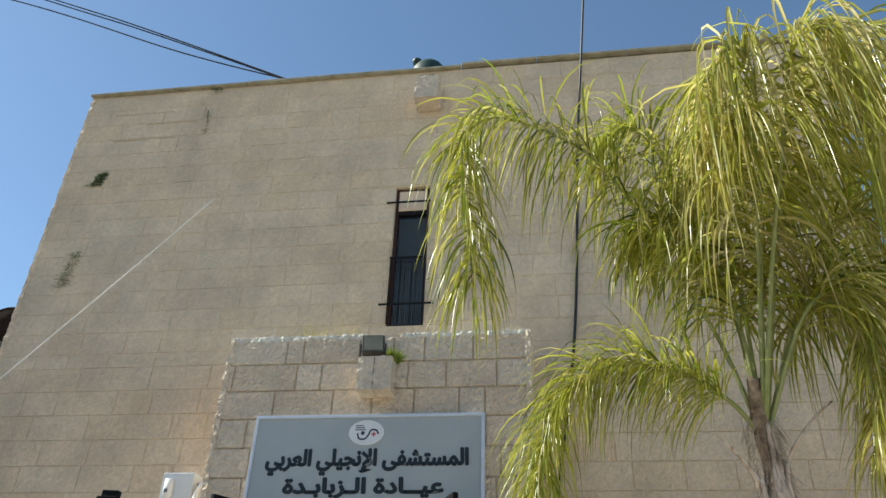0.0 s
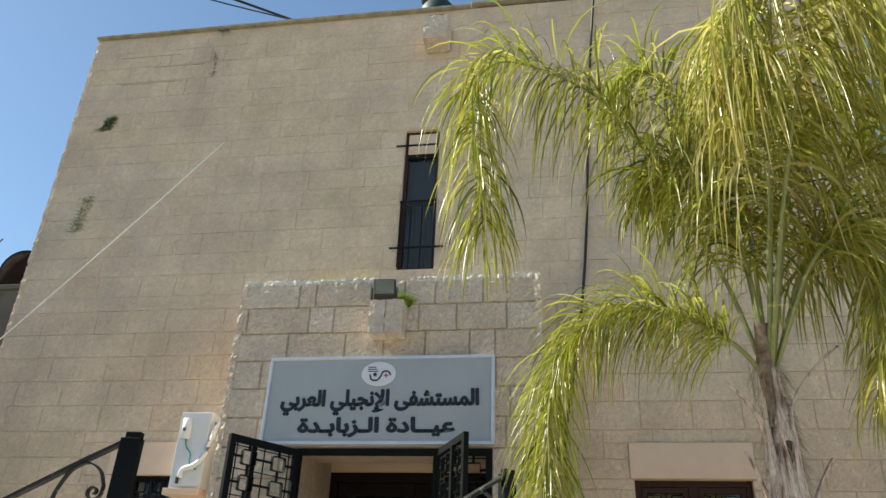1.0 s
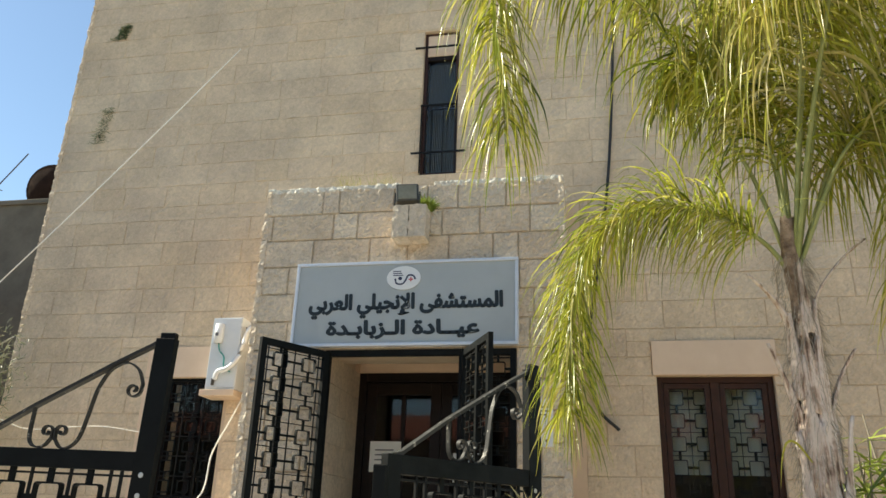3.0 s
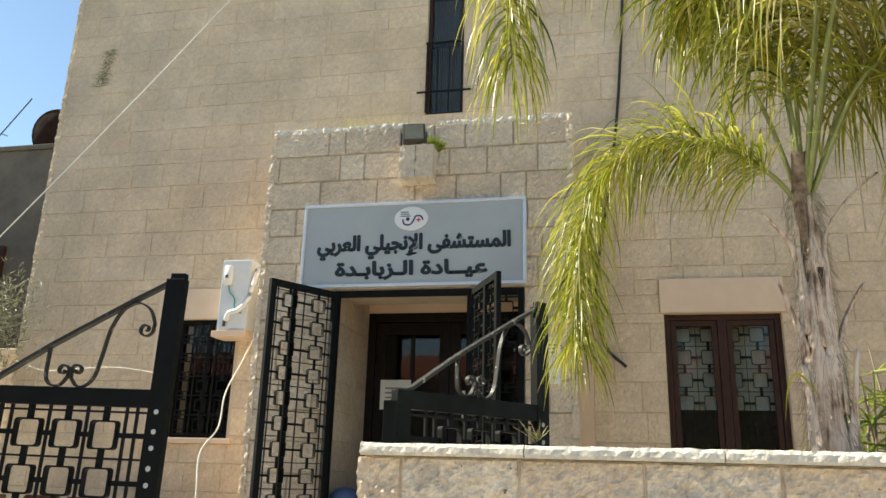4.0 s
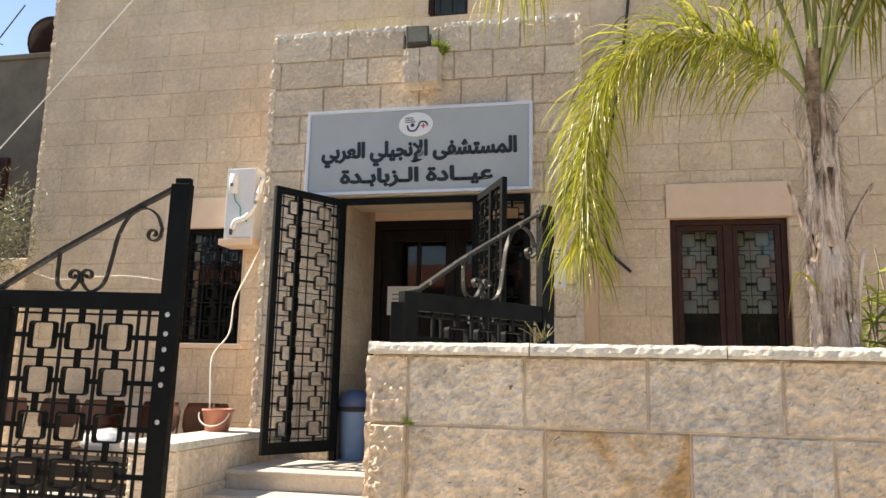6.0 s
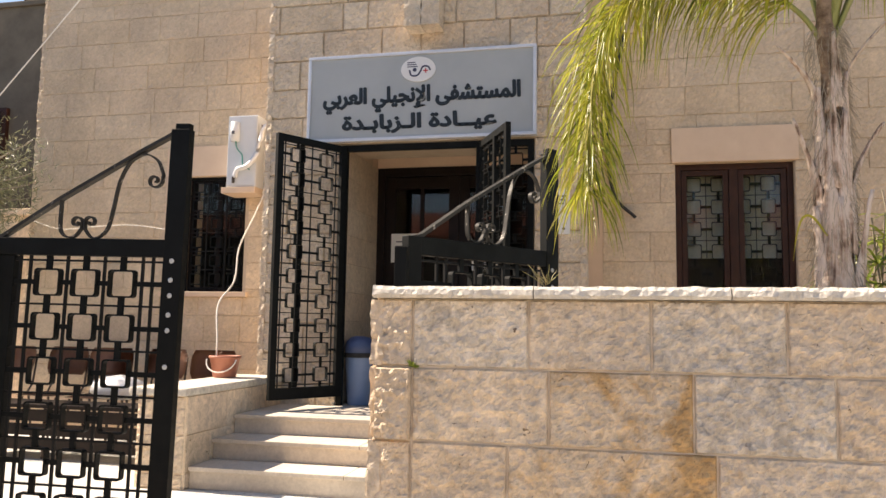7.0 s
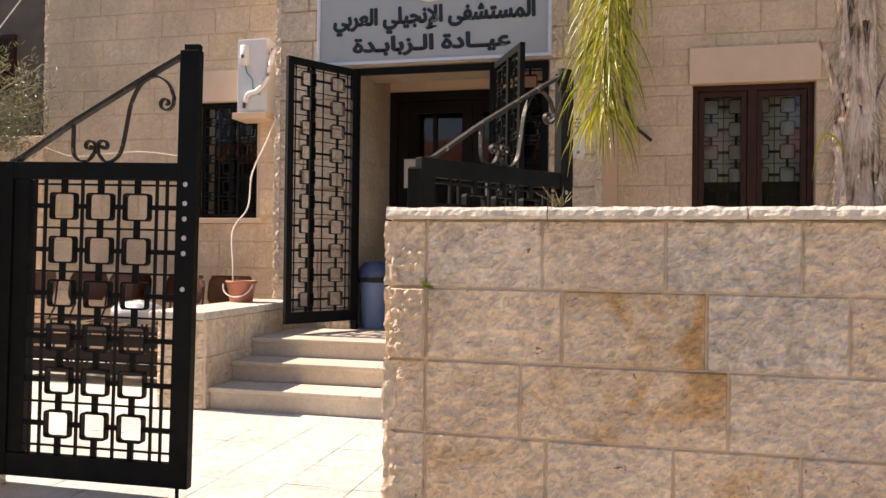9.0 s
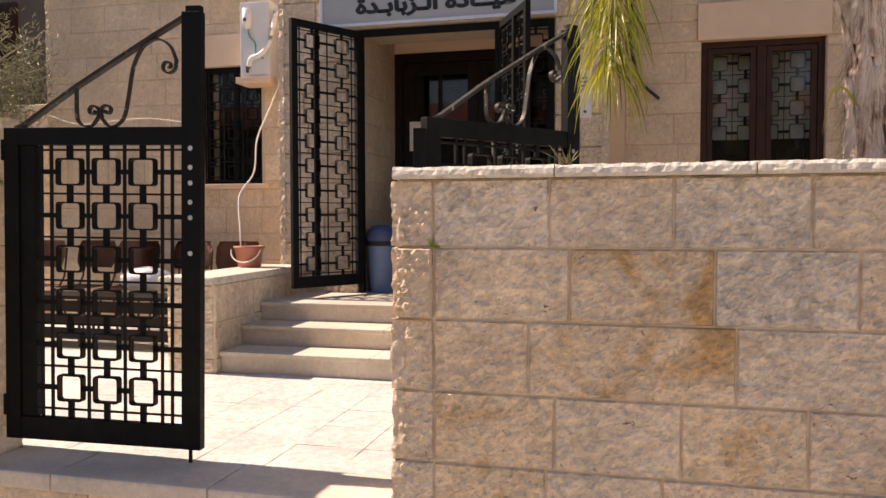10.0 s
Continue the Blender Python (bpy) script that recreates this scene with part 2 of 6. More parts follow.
M_STEEL = plain("dark_chair_steel", (0.06, 0.05, 0.045), (0.10, 0.08, 0.07), 10.0, 0.4, 0.6)
M_CURTAIN = plain("pale_curtain", (0.86, 0.81, 0.69), (0.90, 0.86, 0.75), 6.0, 0.9)
# Brown shutter; the green cast of lens flare is mixed into its colour.
M_SHUTTER = plain("olive_brown_shutter", (0.038, 0.036, 0.026), (0.060, 0.055, 0.040), 6.0, 0.5)
M_PAPER = plain("white_paper", (0.75, 0.75, 0.73), (0.8, 0.8, 0.78), 3.0, 0.8)
M_INK = plain("grey_print", (0.12, 0.12, 0.14), (0.16, 0.16, 0.18), 10.0, 0.8)
M_CONCRETE = plain("weathered_concrete", (0.09, 0.08, 0.065), (0.17, 0.15, 0.12), 1.2, 0.95, 0.0, 30.0, 0.4, 0.01)
M_ROOFEDGE = plain("mossy_roof_edge", (0.24, 0.22, 0.14), (0.46, 0.41, 0.31), 5.0, 0.95, 0.0, 40.0, 0.5, 0.01)
M_TANK = plain("dark_green_tank", (0.007, 0.028, 0.022), (0.011, 0.04, 0.032), 4.0, 0.55)
M_DISH = plain("rusty_dark_dish", (0.035, 0.022, 0.018), (0.065, 0.04, 0.032), 5.0, 0.95, 0.0, 60.0, 0.2, 0.002, 0.1)
M_ROOFTILE = plain("red_roof_tile", (0.22, 0.065, 0.04), (0.30, 0.10, 0.06), 6.0, 0.8)
# House wall coloured dark, putting shade into what the glass reflects.
M_RENDER = plain("shaded_house_stone", (0.17, 0.14, 0.11), (0.24, 0.20, 0.16), 2.0, 0.9)
M_LEAF = foliage("palm_leaflet", [(0.22, 0.25, 0.03), (0.38, 0.38, 0.05), (0.50, 0.46, 0.08), (0.08, 0.11, 0.018), (0.64, 0.56, 0.20), (0.38, 0.43, 0.05), (0.18, 0.24, 0.03), (0.56, 0.53, 0.08)], 0.50, 0.34)
# Dry leaflets; the tan-white tones put sun highlights into the colour.
M_LEAF_DRY_GLINT = foliage("palm_leaflet_dry_glint", [(0.50, 0.45, 0.11), (0.66, 0.56, 0.24), (0.36, 0.38, 0.06), (0.76, 0.65, 0.38), (0.22, 0.24, 0.04), (0.50, 0.48, 0.10), (0.40, 0.44, 0.07)], 0.58, 0.27)
M_RACHIS = plain("palm_rachis", (0.22, 0.24, 0.07), (0.34, 0.34, 0.12), 12.0, 0.5)
M_BARK = plain("palm_boot_bark", (0.11, 0.065, 0.04), (0.44, 0.32, 0.23), 17.0, 0.9, 0.0, 60.0, 0.9, 0.014)
M_BOOT = streaked("pale_split_boot", [(0.10, 0.06, 0.04), (0.34, 0.23, 0.17), (0.56, 0.43, 0.35), (0.68, 0.57, 0.49)])
M_FIBRE = plain("palm_fibre", (0.30, 0.25, 0.19), (0.46, 0.40, 0.32), 20.0, 0.9)
M_OLIVE = foliage("olive_leaf", [(0.20, 0.21, 0.13), (0.27, 0.27, 0.18), (0.14, 0.16, 0.09)], 0.25, 0.5)
M_TWIG = plain("grey_twig", (0.25, 0.21, 0.16), (0.34, 0.29, 0.23), 14.0, 0.9)
M_STRAW = foliage("dry_grass", [(0.48, 0.40, 0.22), (0.38, 0.36, 0.15), (0.55, 0.47, 0.28)], 0.3, 0.6)
M_WEED = foliage("green_weed", [(0.07, 0.10, 0.045), (0.11, 0.15, 0.05), (0.05, 0.07, 0.04)], 0.3, 0.6)
M_WEED_BRIGHT = foliage("bright_weed", [(0.22, 0.30, 0.05), (0.30, 0.36, 0.07)], 0.4, 0.5)
M_REED = foliage("oleander_leaf", [(0.14, 0.20, 0.04), (0.24, 0.30, 0.06), (0.34, 0.38, 0.09)], 0.35, 0.4)


# ---- building helpers ----
PLACE = {}


def thing(name, loc, label, category, group="", kind=""):
    e = new(name)
    e.location = loc
    PLACE[e] = Matrix.Translation(loc)
    return tagged(e, label, category, group, kind)


def mesh_of(name, bm, material, smooth=False):
    me = bpy.data.meshes.new(name)
    bmesh.ops.recalc_face_normals(bm, faces=bm.faces)
    bm.to_mesh(me)
    bm.free()
    me.materials.append(material)
    if smooth:
        for p in me.polygons:
            p.use_smooth = True
    return me


def part(name, bm, material, parent=None, label="", smooth=False):
    ob = new(name, mesh_of(name, bm, material, smooth))
    PLACE[ob] = Matrix.Identity(4)
    if parent is not None:
        ob.parent = parent
        ob.matrix_parent_inverse = PLACE[parent].inverted()
    return tagged(ob, label) if label else ob


def structure(name, bm, material, label, category, smooth=False):
    return tagged(part(name, bm, material, None, "", smooth), label, category, "", "structure")


def box(bm, x0, x1, y0, y1, z0, z1, bevel=0.0):
    r = bmesh.ops.create_cube(bm, size=1.0, matrix=Matrix.Translation(((x0 + x1) / 2, (y0 + y1) / 2, (z0 + z1) / 2)) @ Matrix.Diagonal((abs(x1 - x0), abs(y1 - y0), abs(z1 - z0), 1)))
    if bevel > 0:
        es = {e for v in r["verts"] for e in v.link_edges}
        bmesh.ops.bevel(bm, geom=list(es), offset=bevel, segments=2, affect='EDGES', profile=0.6)


def boxed(*args):
    bm = bmesh.new()
    box(bm, *args)
    return bm


def sweep(bm, pts, side, w, t, taper=1.0):
    """A flat bar along pts: w across, along the vector side; t thick."""
    side = Vector(side).normalized()
    pts = [Vector(p) for p in pts]
    rings = []
    for i, p in enumerate(pts):
        d = (pts[min(i + 1, len(pts) - 1)] - pts[max(i - 1, 0)]).normalized()
        n = d.cross(side).normalized()
        k = 1 + (taper - 1) * i / max(1, len(pts) - 1)
        rings.append([bm.verts.new(p + side * a * w / 2 * k + n * b * t / 2 * k) for a, b in ((-1, -1), (1, -1), (1, 1), (-1, 1))])
    for a, b in zip(rings, rings[1:]):
        for i in range(4):
            bm.faces.new((a[i], a[(i + 1) % 4], b[(i + 1) % 4], b[i]))
    bm.faces.new(rings[0])
    bm.faces.new(rings[-1][::-1])


def tube(bm, pts, radius, n=6, end=None):
    pts = [Vector(p) for p in pts]
    end = radius if end is None else end
    rings = []
    up = Vector((0.13, 0.21, 0.97))
    for i, p in enumerate(pts):
        d = (pts[min(i + 1, len(pts) - 1)] - pts[max(i - 1, 0)]).normalized()
        a = d.cross(up)
        if a.length < 0.05:
            a = d.cross(Vector((1, 0, 0)))
        a.normalize()
        b = d.cross(a)
        r = radius + (end - radius) * i / max(1, len(pts) - 1)
        rings.append([bm.verts.new(p + (a * math.cos(k * math.tau / n) + b * math.sin(k * math.tau / n)) * r) for k in range(n)])
    for a, b in zip(rings, rings[1:]):
        for i in range(n):
            bm.faces.new((a[i], a[(i + 1) % n], b[(i + 1) % n], b[i]))
    bm.faces.new(rings[0])
    bm.faces.new(rings[-1][::-1])


def spline(ctrl, n):
    """n + 1 points of a Catmull-Rom curve through ctrl."""
    c = [Vector(p) for p in ctrl]
    c = [c[0] * 2 - c[1]] + c + [c[-1] * 2 - c[-2]]
    segs = len(c) - 3
    out = []
    for i in range(n + 1):
        u = i / n * segs
        k = min(int(u), segs - 1)
        f = u - k
        a, b, d, e = c[k:k + 4]
        out.append(0.5 * ((2 * b) + (d - a) * f + (2 * a - 5 * b + 4 * d - e) * f * f + (3 * b - a - 3 * d + e) * f ** 3))
    return out


def lathe(bm, profile, centre, n=20):
    cx, cy, cz = centre
    rings = [[bm.verts.new((cx + r * math.cos(k * math.tau / n), cy + r * math.sin(k * math.tau / n), cz + z)) for k in range(n)] for r, z in profile]
    for a, b in zip(rings, rings[1:]):
        for i in range(n):
            bm.faces.new((a[i], a[(i + 1) % n], b[(i + 1) % n], b[i]))
    bm.faces.new(rings[0][::-1])
    bm.faces.new(rings[-1])


def cells(bm, xs, zs, holes, y0, y1):
    """A wall between y0 and y1 of the grid cells xs, zs that lie in no hole."""
    xs = sorted(set(xs) | {h[0] for h in holes} | {h[1] for h in holes})
    zs = sorted(set(zs) | {h[2] for h in holes} | {h[3] for h in holes})
    xs = [x for x in xs if xs[0] <= x <= xs[-1]]
    for xa, xb in zip(xs, xs[1:]):
        run = None
        for za, zb in zip(zs, zs[1:]):
            mx, mz = (xa + xb) / 2, (za + zb) / 2
            if any(h[0] < mx < h[1] and h[2] < mz < h[3] for h in holes):
                if run:
                    box(bm, xa, xb, y0, y1, *run)
                run = None
            else:
                run = (run[0], zb) if run else (za, zb)
        if run:
            box(bm, xa, xb, y0, y1, *run)


def courses(x0, x1, z_top, z_bottom, h, holes, rng, short=0.36, long=0.62):
    """The blocks (xa, xb, za, zb) of a coursed wall, cut by its holes."""
    out = []
    top = z_top
    while top > z_bottom + 0.03:
        low = max(top - h, z_bottom)
        joints = [x0]
        x = x0 + rng.uniform(0.2, long)
        while x < x1 - 0.2:
            joints.append(x)
            x += rng.uniform(short, long)
        joints.append(x1)
        for xa, xb in zip(joints, joints[1:]):
            near = [hl for hl in holes if hl[0] < xb and hl[1] > xa]
            cuts = sorted({low, top} | {v for hl in near for v in hl[2:] if low + 0.02 < v < top - 0.02})
            for za, zb in zip(cuts, cuts[1:]):
                mz = (za + zb) / 2
                spans = [(xa, xb)]
                for hl in holes:
                    if hl[2] < mz < hl[3]:
                        spans = [s for a, b in spans for s in ((a, min(b, hl[0])), (max(a, hl[1]), b)) if s[1] - s[0] > 0.015]
                out += [(a, b, za, zb) for a, b in spans]
        top = low
    return out


BLOCKS = {}


def block_verts(w, h, d, gap, soft, nx, nz, amp, seed, chips=False):
    """A block whose front looks to -y, its face uneven by amp: vertices and faces."""
    hw, hh = w / 2 - gap / 2, h / 2 - gap / 2
    us = [-hw, -hw + soft] + [-hw + soft + (2 * hw - 2 * soft) * i / nx for i in range(1, nx)] + [hw - soft, hw]
    vs = [-hh, -hh + soft] + [-hh + soft + (2 * hh - 2 * soft) * i / nz for i in range(1, nz)] + [hh - soft, hh]
    vt, fc = [], []
    for j, v in enumerate(vs):
        for i, u in enumerate(us):
            rim = i in (0, len(us) - 1) or j in (0, len(vs) - 1)
            y = 0.0 if rim else -d
            if amp:
                k = 0.7 * noise.noise((u * 9 + seed * 3.7, v * 9, seed)) + noise.noise((u * 27, v * 30 + seed, 3.0)) + 0.6 * noise.noise((u * 55, v * 60 + seed, 7.0))
                if chips:
                    wob = 0.35 * noise.noise((u * 30, v * 30, seed))
                    k = 0.5 * k + 1.8 * (noise.voronoi((u * 27 + seed * 2.3 + wob, v * 29 - wob, seed))[0][0] - 0.38) - 1.0 * abs(noise.noise((u * 33, v * 36 + seed, 4.0))) + 0.2 + 0.6 * noise.noise((u * 105, v * 105 + seed, 2.0))
                y -= 0.0 if rim else amp * max(-0.6, k)
                u2, v2 = (u, v) if not rim else (u + 0.25 * amp * noise.noise((u * 30, v * 30, seed + 5)), v + 0.25 * amp * noise.noise((v * 30, u * 30, seed + 9)))
            else:
                u2, v2 = u, v
            vt.append((u2, y, v2))
    n = len(us)
    for j in range(len(vs) - 1):
        for i in range(n - 1):
            fc.append((j * n + i, j * n + i + 1, (j + 1) * n + i + 1, (j + 1) * n + i))
    return vt, fc


def block_piece(name, b, y, material, parent, d=0.012, gap=0.006, soft=0.008, nx=1, nz=1, amp=0.0, kinds=1, rng=random, chips=False):
    xa, xb, za, zb = b
    key = (material.name, round(xb - xa, 2), round(zb - za, 3), rng.randrange(kinds))
    if key not in BLOCKS:
        me = bpy.data.meshes.new(name)
        vt, fc = block_verts(xb - xa, zb - za, d, gap, soft, nx, nz, amp, len(BLOCKS) * 1.37, chips)
        me.from_pydata(vt, [], fc)
        me.materials.append(material)
        if amp and not chips:
            for p in me.polygons:
                p.use_smooth = True
        BLOCKS[key] = me
    ob = new(name, BLOCKS[key])
    ob.location = ((xa + xb) / 2, y, (za + zb) / 2)
    ob.parent = parent
    ob.matrix_parent_inverse = PLACE[parent].inverted()
    return ob


def joined_blocks(name, blocks, y, material, parent, d=0.012, gap=0.006, soft=0.008, nx=1, nz=1, amp=0.0):
    vt, fc = [], []
    for n, (xa, xb, za, zb) in enumerate(blocks):
        v, f = block_verts(xb - xa, zb - za, d, gap, soft, nx, nz, amp, n * 0.37)
        k = len(vt)
        vt += [(p[0] + (xa + xb) / 2, p[1] + y, p[2] + (za + zb) / 2) for p in v]
        fc += [tuple(i + k for i in q) for q in f]
    me = bpy.data.meshes.new(name)
    me.from_pydata(vt, [], fc)
    me.materials.append(material)
    ob = new(name, me)
    ob.parent = parent
    ob.matrix_parent_inverse = PLACE[parent].inverted()
    return tagged(ob, "", "", "", "stuff")


def rough_box(x0, x1, y0, y1, z0, z1, amp, step=0.03, seed=0.0):
    """A block with broken, uneven faces on every side."""
    b = bmesh.new()
    box(b, x0, x1, y0, y1, z0, z1)
    longest = max(x1 - x0, y1 - y0, z1 - z0)
    bmesh.ops.subdivide_edges(b, edges=b.edges, cuts=max(2, int(longest / step)), use_grid_fill=True)
    b.normal_update()
    for v in b.verts:
        c = v.co
        k = noise.noise((c.x * 16 + seed, c.y * 16, c.z * 16)) + 0.7 * noise.noise((c.x * 41, c.y * 41 + seed, c.z * 41))
        v.co = c + v.normal * amp * k
    return b


# ---- the large structure ----
FX0, FX1, ROOF = -5.49, 3.42, 8.03
COURSE = 0.25
UW = (-1.345, -0.965, 4.53, 6.24)
RW = (0.83, 1.775, 1.22, 2.495)
LW = (-3.74, -3.12, 1.385, 2.50)
DOOR = (-1.95, -0.31, 0.42, 2.62)
PX0, PX1, PTOP, PY = -2.645, 0.095, 4.16, -0.55

ground = structure("ground", boxed(-400, 400, -500, 500, -0.6, -0.42), M_STREET, "dusty pale concrete street and open ground", "ground")
yard = structure("yard_slab", boxed(-9.0, 7.0, -3.9, 0.3, -0.42, -0.02), M_MORTAR, "mortar bed under the pale yard paving", "slab")
soil = structure("garden_bed", boxed(-0.1, 7.0, -3.74, -0.25, -0.02, 0.12), M_SOIL, "dry brown soil of the garden bed behind the wall", "soil")

# main building: backing walls, roof, side walls
bm = bmesh.new()
cells(bm, (FX0, FX1), (-0.42, ROOF - 0.06), [UW, RW, LW, (DOOR[0], DOOR[1], 0.40, 2.86)], 0.0, 0.30)
facade = structure("wall_front", bm, M_MORTAR, "tall pale limestone front wall laid in even courses", "wall")
bm = bmesh.new()
box(bm, FX0, FX0 + 0.3, 0.3, 9.0, -0.42, ROOF - 0.06)
structure("wall_left_side", bm, M_FACADE, "pale limestone side wall of the clinic", "wall")
bm = bmesh.new()
box(bm, FX1 - 0.3, FX1, 0.3, 9.0, -0.42, ROOF - 0.06)
structure("wall_right_side", bm, M_FACADE, "pale limestone side wall facing the garden", "wall")
structure("wall_back", boxed(FX0, FX1, 9.0, 9.3, -0.42, ROOF - 0.06), M_FACADE, "pale limestone rear wall of the clinic", "wall")
structure("roof_slab", boxed(FX0 + 0.3, FX1 - 0.3, 0.3, 9.0, ROOF - 0.5, ROOF - 0.3), M_CONCRETE, "flat concrete roof slab behind the parapet", "roof")

# porch: a thickened piece of wall with the entrance through it
bm = bmesh.new()
cells(bm, (PX0, PX1), (-0.42, PTOP), [(DOOR[0], DOOR[1], 0.40, 2.62)], PY, -0.002)
porch = structure("porch_wall", bm, M_PORCH_MORTAR, "projecting limestone entrance surround with rough blocks", "wall")
bm = bmesh.new()
box(bm, DOOR[0] - 0.3, DOOR[1] + 0.3, 0.3, 2.4, 0.0, 0.41)
structure("floor_lobby", bm, M_STEP, "stone floor of the dark entrance lobby", "floor")
structure("ceiling_passage", boxed(DOOR[0] - 0.02, DOOR[1] + 0.02, -0.003, 0.62, 2.862, 2.95), M_PLASTER, "plastered soffit of the entrance passage", "ceiling")
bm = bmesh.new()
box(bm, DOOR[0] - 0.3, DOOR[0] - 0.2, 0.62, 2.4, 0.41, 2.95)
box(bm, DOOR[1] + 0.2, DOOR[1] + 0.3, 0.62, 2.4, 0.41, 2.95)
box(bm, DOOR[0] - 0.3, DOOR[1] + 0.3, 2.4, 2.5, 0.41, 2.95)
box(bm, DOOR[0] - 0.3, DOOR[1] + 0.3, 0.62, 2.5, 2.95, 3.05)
structure("lobby_walls", bm, M_DARK, "entrance lobby walls coloured near-black for the unlit inside", "wall")
bm = bmesh.new()
for xa, xb in ((DOOR[0] - 0.16, DOOR[0] - 0.002), (DOOR[1] + 0.002, DOOR[1] + 0.16)):
    box(bm, xa, xb, 0.3, 0.62, 0.41, 2.86)
structure("passage_jambs", bm, M_PLASTER, "pale stone jambs of the entrance passage", "jamb")
structure("passage_head", boxed(DOOR[0], DOOR[1], 0.46, 0.60, 2.63, 2.86), M_PLASTER, "tan plaster panel over the entrance door", "wall")


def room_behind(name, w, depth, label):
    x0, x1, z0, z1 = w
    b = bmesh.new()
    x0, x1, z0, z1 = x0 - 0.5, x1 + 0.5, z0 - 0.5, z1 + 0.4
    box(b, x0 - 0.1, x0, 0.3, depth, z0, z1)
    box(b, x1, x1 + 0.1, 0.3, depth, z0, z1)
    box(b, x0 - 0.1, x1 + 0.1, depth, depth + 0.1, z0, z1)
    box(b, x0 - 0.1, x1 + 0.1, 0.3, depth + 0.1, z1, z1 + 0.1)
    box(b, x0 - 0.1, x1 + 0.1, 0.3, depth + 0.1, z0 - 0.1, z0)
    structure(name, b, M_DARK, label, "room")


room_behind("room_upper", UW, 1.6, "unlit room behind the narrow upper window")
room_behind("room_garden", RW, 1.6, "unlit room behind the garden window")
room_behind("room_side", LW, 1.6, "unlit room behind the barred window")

# roof edge: thin weathered slabs
x = FX0 - 0.03
rng_edge = random.Random(2)
while x < FX1:
    w = min(random.uniform(0.75, 1.15), FX1 + 0.03 - x)
    up = 0.0 if x < -1.2 else 0.03
    b = bmesh.new()
    box(b, x + 0.003, x + w - 0.003, -0.055, 0.34, ROOF - 0.04 + up, ROOF + up - rng_edge.uniform(0, 0.008), 0.006)
    ob = part("coping_slab", b, M_ROOFEDGE, facade)
    x += w
structure("parapet_raise", boxed(FX0, FX1, 0.002, 0.30, ROOF - 0.06, ROOF - 0.041), M_FACADE, "levelling strip of parapet stone", "parapet")

# plaster strip beside the porch
structure("trim_plaster", boxed(PX1 + 0.002, PX1 + 0.13, -0.022, 0.0, -0.02, PTOP - 0.02), M_PLASTER, "smooth tan stone strip beside the porch", "trim")

# lintels of the two lower windows
for n, w, e in (("lintel", RW, 0.03), ("lintel", LW, 0.22)):
    b = boxed(w[0] - e - 0.0, w[1] + 0.03, -0.030, 0.0, w[3] + 0.003, w[3] + 0.30, 0.004)
    part("lintel", b, M_PLASTER, facade, "smooth pinkish stone lintel")
part("reveal_strip", boxed(LW[0] - 0.22, LW[0] - 0.003, -0.028, 0.0, LW[2], LW[3] - 0.003, 0.004), M_PLASTER, facade, "smooth tan jamb stone")
part("window_ledge", boxed(LW[0] - 0.24, LW[1] + 0.06, -0.05, 0.06, LW[2] - 0.05, LW[2] - 0.002, 0.005), M_PLASTER, facade)
part("window_ledge", boxed(RW[0] - 0.06, RW[1] + 0.06, -0.05, 0.06, RW[2] - 0.05, RW[2] - 0.002, 0.005), M_PLASTER, facade)

# entrance steps and landing
STEPS = ((-2.0, 0.145), (-1.7, 0.285), (-1.4, 0.42))
steps = thing("entrance_steps", (-1.3, -1.9, 0.0), "three worn pale stone steps with slab treads", "steps", "", "structure")
for i, (y, z) in enumerate(STEPS):
    back = STEPS[i + 1][0] + 0.02 if i < 2 else PY - 0.002
    low = 0.0 if i == 0 else STEPS[i - 1][1]
    part("riser", boxed(-2.43, 0.4, y + 0.025, y + 0.06, low, z - 0.032, 0.0), M_STEP, steps)
    for xa, xb in ((-2.43, -1.35), (-1.347, -0.2), (-0.197, 0.4)):
        part("tread", boxed(xa, xb, y, back, z - 0.030, z, 0.006), M_STEP, steps)
structure("landing_core", boxed(-2.42, 0.39, -1.36, PY - 0.004, 0.0, 0.385), M_MORTAR, "stone core under the entrance landing", "landing")
structure("floor_passage", boxed(DOOR[0] + 0.003, DOOR[1] - 0.003, PY - 0.001, 0.62, 0.36, 0.418), M_STEP, "worn stone floor of the entrance passage", "floor")

# cheek wall beside the steps
cheek = thing("cheek_wall", (-2.64, -1.3, 0.0), "low limestone cheek wall with a rough coping beside the steps", "wall", "", "structure")
part("core", boxed(-2.80, -2.445, -2.03, PY - 0.004, -0.02, 0.60), M_WALL_MORTAR, cheek)
for ya, yb in ((-2.07, -1.32), (-1.317, PY - 0.006)):
    part("coping_slab", boxed(-2.85, -2.425, ya, yb, 0.602, 0.655, 0.012), M_COPING, cheek)

# street wall and gate posts
WY = -4.02
wall = thing("street_wall", (2.0, -3.9, -0.42), "chest-high rock-faced limestone street wall with pale coping", "wall", "", "structure")
part("core", boxed(-0.525, 7.0, WY + 0.002, -3.77, -0.42, 1.183), M_WALL_MORTAR, wall)
left_wall = thing("street_wall_beyond_gate", (-5.0, -3.9, -0.42), "rock-faced limestone street wall on the far side of the gate", "wall", "", "structure")
part("core", boxed(-9.0, -2.50, WY + 0.002, -3.77, -0.42, 1.183), M_WALL_MORTAR, left_wall)
pillar = thing("gate_pillar", (-2.8, -3.9, -0.42), "square limestone pillar that carries the street gate", "pillar", "", "structure")
